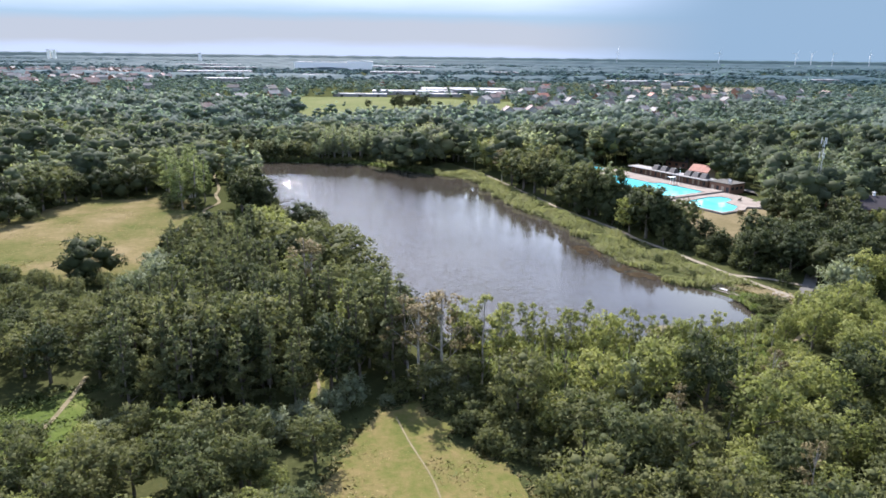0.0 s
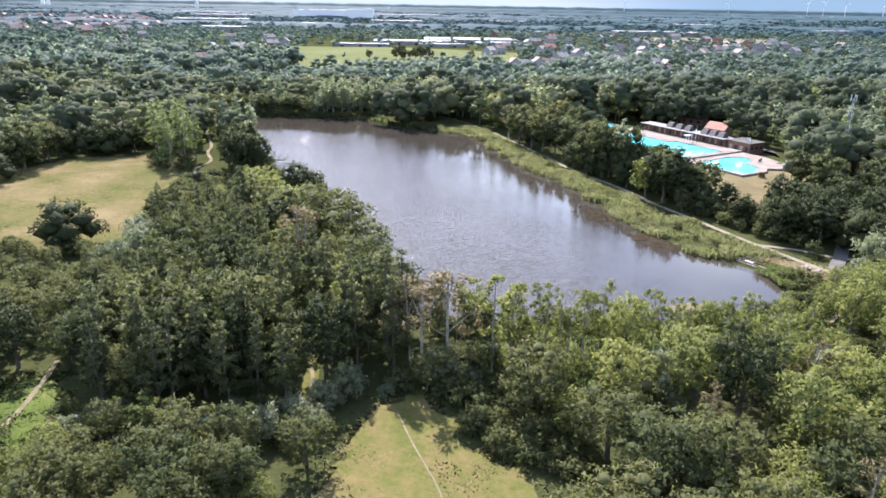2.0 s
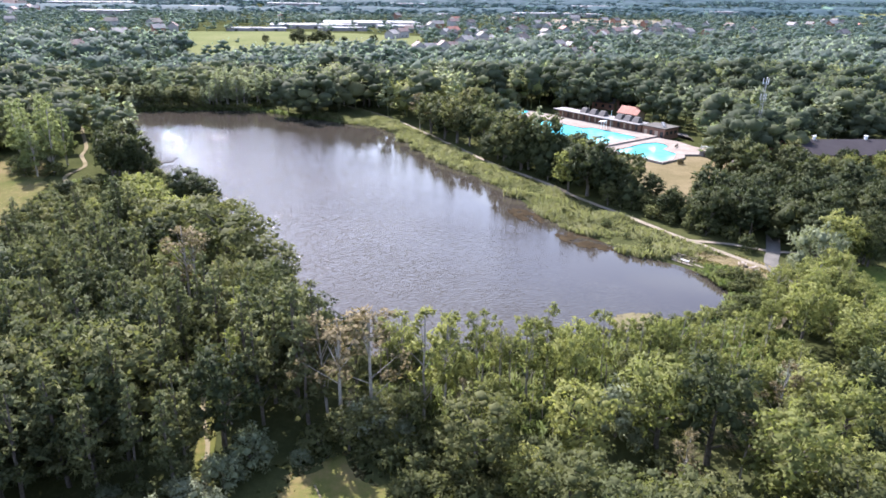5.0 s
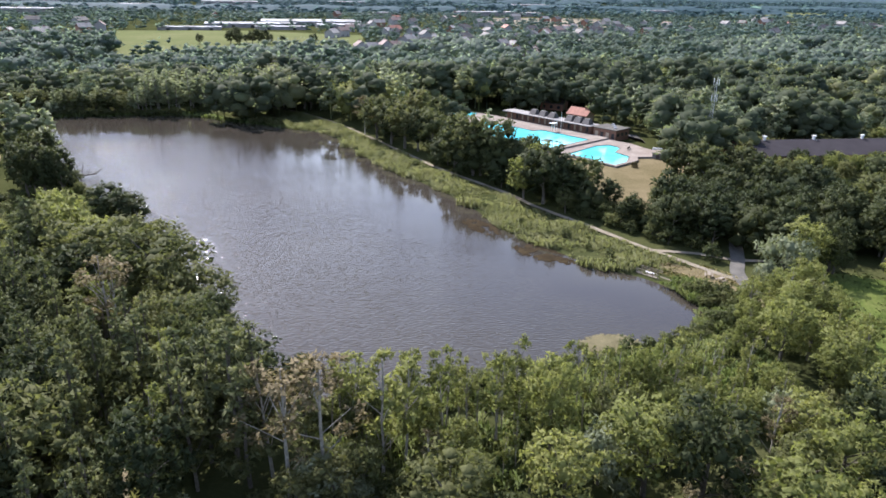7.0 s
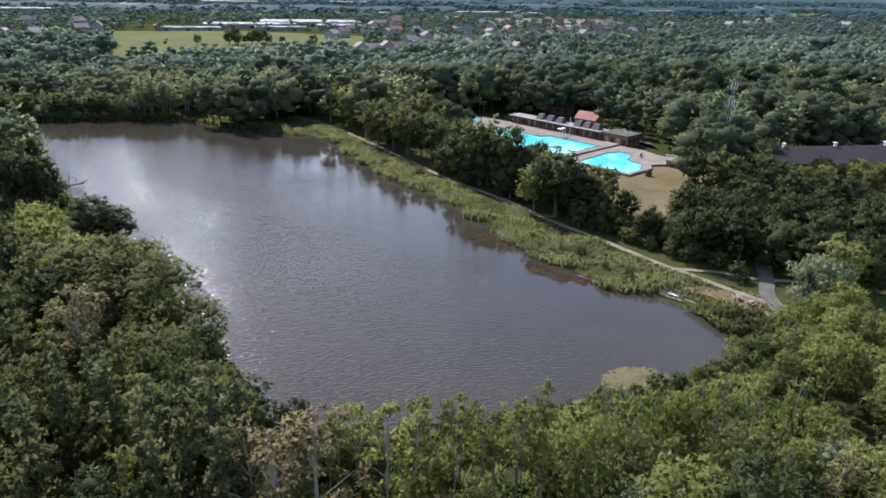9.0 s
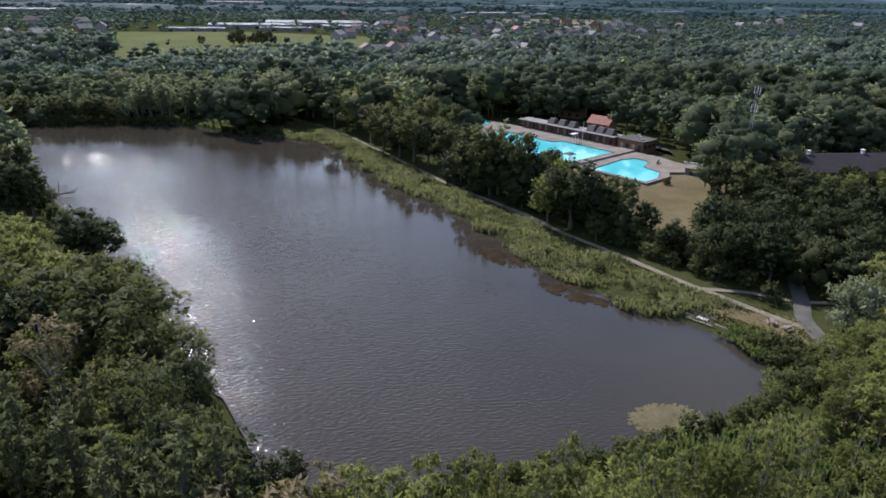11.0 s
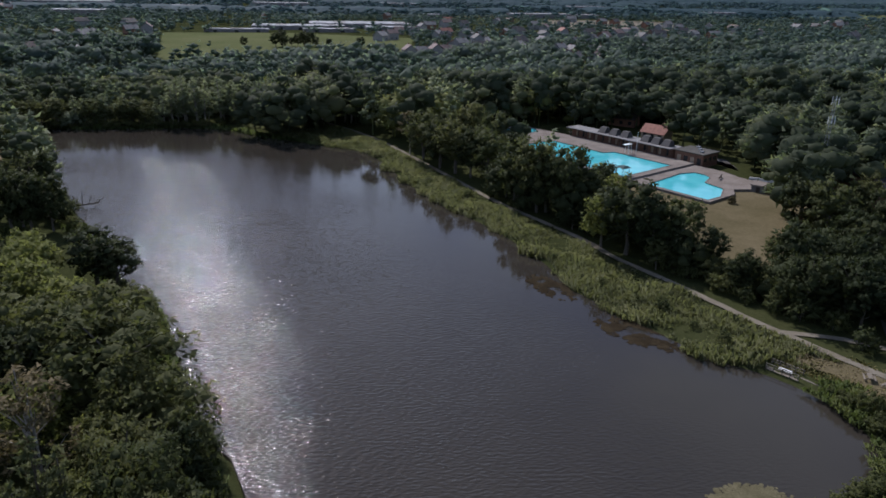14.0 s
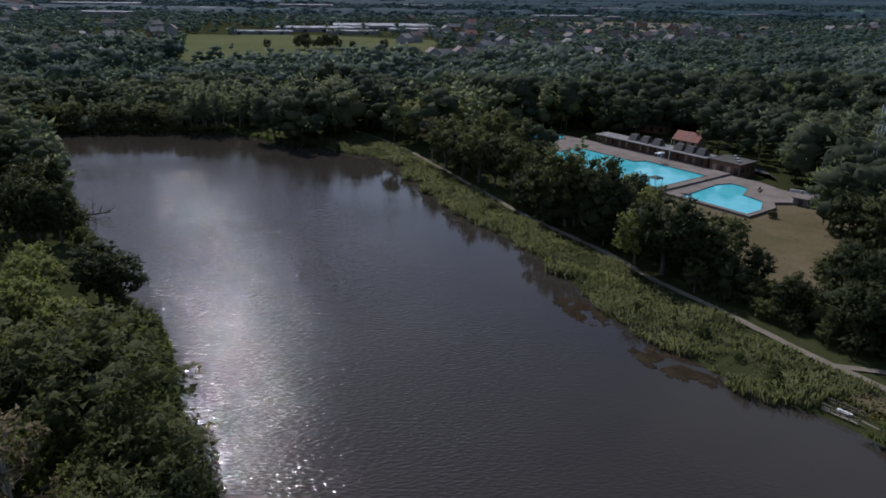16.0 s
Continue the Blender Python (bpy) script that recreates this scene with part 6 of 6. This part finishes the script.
# rails, low walls and the pump house at the far corner
rail = on_deck("pool_railing", 24.9, -9.5, 1.35, "dark low railing at the pool's stepped corner", "railing", 20)
bm = bmesh.new()
for i in range(5):
    add_rod(bm, (-2 + i, 0, 0), (-2 + i, 0, 1.0), 0.04)
part("post", bm, DARK_WOOD, rail)
part("panel", box((-2, -0.05, 0.25), (2, 0.05, 0.95)), DARK_WOOD, rail)
pump = on_deck("pump_house", 24.5, -22.5, 0.6, "low grey concrete pump house at the lawn's edge", "pump house", 15)
part("wall", box((-2.6, -2.0, -0.3), (2.6, 2.0, 2.0), 0.1), CONCRETE_DARK, pump)
part("roof", box((-2.9, -2.3, 2.0), (2.9, 2.3, 2.25), 0.05), CONCRETE, pump)
part("door", box((-2.68, -0.5, 0), (-2.5, 0.5, 1.7)), DARK_WOOD, pump)
strip("path", [uv(30, -10), uv(33, -18), uv(30, -28), uv(23, -35)], 2.6, 0.74, CONCRETE, "pale curved ramp down to the lawn", "path", 9, 0.05)
wall_low = on_deck("low_wall", 34.5, -20, 0.5, "curved low white wall beside the ramp", "wall")
bm = bmesh.new()
for i in range(7):
    a0, a1 = radians(-70 + i * 16), radians(-54 + i * 16)
    p0, p1 = (6 * math.cos(a0) - 5, 9 * math.sin(a0)), (6 * math.cos(a1) - 5, 9 * math.sin(a1))
    d = Vector((p1[0] - p0[0], p1[1] - p0[1], 0))
    m = Matrix.Translation(((p0[0] + p1[0]) / 2, (p0[1] + p1[1]) / 2, 0.35)) @ Matrix.Rotation(math.atan2(d.y, d.x), 4, "Z")
    bmesh.ops.create_cube(bm, size=1, matrix=m @ Matrix.Diagonal((d.length + 0.1, 0.35, 1.3, 1)))
part("wall", bm, WHITE, wall_low)
mound = on_deck("dry_shrub", 5.5, -24.5, 0.6, "withered brown shrub on the lawn", "shrub")
V, N, Q, T = leaves(lobes_of("bush", 2.0, np.random.default_rng(4)), 260, 0.35, np.random.default_rng(4), 0.9)
ob = new("crown", to_mesh("crown", V, Q, T, LEAF["brown"]))
ob.parent = mound

# ---- at the water's edge ----
jetty = thing("jetty", pose(68.0, 165.9, 0.35, 0, 0, -54), "small wooden fishing jetty with railings and pale bench", "jetty")
for i in range(14):
    y = -2.5 + i * 0.36
    part("plank", box((y, -1.1, 0.0), (y + 0.33, 1.1, 0.06)), WOOD, jetty)
for i in range(5):
    x = -2.4 + i * 1.2
    for s in (-1.05, 1.05):
        bm = bmesh.new()
        add_rod(bm, (x, s, -1.4), (x, s, 1.0), 0.07)
        part("post", bm, WOOD, jetty)
for s in (-1.05, 1.05):
    for z in (0.5, 0.95):
        part("rail", box((-2.5, s - 0.04, z), (2.5, s + 0.05, z + 0.09)), WOOD, jetty, "weathered rail")
part("bench_board", box((-0.8, -0.4, 0.42), (1.2, 0.3, 0.5), 0.02), WHITE, jetty, "pale bench board")
for s in (-0.6, 1.0):
    part("bench_leg", box((s - 0.06, -0.3, 0.06), (s + 0.06, 0.2, 0.42)), WOOD, jetty)
beam = thing("log", pose(70.4, 162.4, 0.3, 0, 0, -60), "pale timber edging log along the shore", "log")
bm = bmesh.new()
add_rod(bm, (-1.8, 0, 0.05), (1.8, 0, 0.05), 0.22, 0.18, 8)
part("trunk", bm, WOOD, beam)


snag = thing("fallen_tree", pose(-66, 259.5, 0.2, 0, 0, 20), "bare dead branches of a fallen tree lying in the water", "fallen tree")
bm = bmesh.new()
add_rod(bm, (-3, 0, 0.5), (3.5, 0.6, 0.7), 0.32, 0.14, 7)
part("trunk", bm, BARK, snag)
for i, (x, dx, dz) in enumerate(((-1.6, -0.6, 3.4), (-0.2, 0.5, 4.2), (1.2, 0.9, 2.4), (2.2, 1.6, 1.2), (3.2, 1.9, 2.0))):
    bm = bmesh.new()
    add_rod(bm, (x, 0.2, 0.5), (x + dx, 0.4 - 0.3 * i, 0.5 + dz), 0.13, 0.04, 5)
    for k in range(3):
        f = 0.4 + 0.2 * k
        add_rod(bm, (x + dx * f, 0.2, 0.5 + dz * f), (x + dx * f + (0.9 if k % 2 else -0.8), 0.5 * (k - 1), 0.9 + dz * f), 0.05, 0.02, 4)
    part("branch", bm, BARK, snag)


def picnic_table(x, y, rz, name="picnic_table"):
    t = thing(name, pose(x, y, 0.62, 0, 0, rz), "weathered wooden picnic table on the dry lawn", "picnic table", "picnic tables")
    for i in range(4):
        part("tabletop_board", box((-0.9, -0.36 + i * 0.18, 0.72), (0.9, -0.2 + i * 0.18, 0.76)), WOOD, t)
    for s in (-0.72, 0.72):
        part("seat", box((-0.9, s - 0.13, 0.42), (0.9, s + 0.13, 0.46)), WOOD, t)
    for x0 in (-0.65, 0.65):
        bm = bmesh.new()
        add_rod(bm, (x0, -0.7, 0), (x0, -0.2, 0.73), 0.05)
        add_rod(bm, (x0, 0.7, 0), (x0, 0.2, 0.73), 0.05)
        add_rod(bm, (x0, -0.8, 0.4), (x0, 0.8, 0.4), 0.04)
        part("leg", bm, WOOD, t)


picnic_table(80.6, 159.6, 25)
picnic_table(79.4, 162.2, 60)
platform = thing("fishing_platform", pose(-24.5, 165.5, 0.2, 0, 0, 25), "small pale wooden fishing platform on the bank", "platform")
for i in range(6):
    part("plank", box((-1.0, -1.0 + i * 0.33, 0.1), (1.2, -0.7 + i * 0.33, 0.16)), WHITE, platform)
for x in (-0.8, 1.0):
    for y in (-0.8, 0.8):
        part("post", box((x - 0.06, y - 0.06, -1.0), (x + 0.06, y + 0.06, 0.1)), WOOD, platform)


def pads(name, cx, cy, rx, ry, n, seed, size, material, label, rz=0.0):
    """Floating plants: small flat discs, close to one another."""
    r = np.random.default_rng(seed)
    bm_v, bm_f = [], []
    for i in range(n):
        a, q = r.uniform(0, 6.28), math.sqrt(r.uniform(0, 1)) * r.uniform(0.75, 1.1)
        lx, ly = rx * q * math.cos(a), ry * q * math.sin(a)
        x, y = cx + lx * math.cos(rz) - ly * math.sin(rz), cy + lx * math.sin(rz) + ly * math.cos(rz)
        if noise.noise((x * 0.35, y * 0.35, seed)) < (-0.12 if seed > 1 else -0.6):
            continue
        s, k = size * r.uniform(0.5, 1.3), len(bm_v)
        for j in range(6):
            b = j * math.pi / 3 + a
            bm_v.append((x + s * math.cos(b), y + s * math.sin(b), 0.02 + r.uniform(0, 0.05)))
        bm_f.append(tuple(range(k, k + 6)))
    return tagged(mesh_obj(name, bm_v, bm_f, material), label, "water plants", kind="stuff")


pads("lily_pads", 47.5, 139, 5.4, 3.6, 1500, 1, 0.26, LILY, "patch of yellowish lily pads floating near the shore")
pads("lily_pads", 40.5, 201, 6.5, 3.2, 620, 2, 0.35, MUD, "brown floating water plants along the reeds", 2.0)
pads("lily_pads", 50, 181, 7.5, 3.8, 1000, 3, 0.35, MUD, "brown floating water plants along the reeds", 2.2)
reed_rng = np.random.default_rng(9)
for bx, by, bs in ((58.2, 189, 0.62), (50.5, 199, 0.55), (34, 262, 0.5), (63.5, 176, 0.5), (45, 214, 0.4), (55, 192, 0.35), (38, 238, 0.45), (60.5, 181, 0.4), (27, 281, 0.5), (53, 203, 0.35)):
    plant("bush", bx, by, bs, tree_rng)
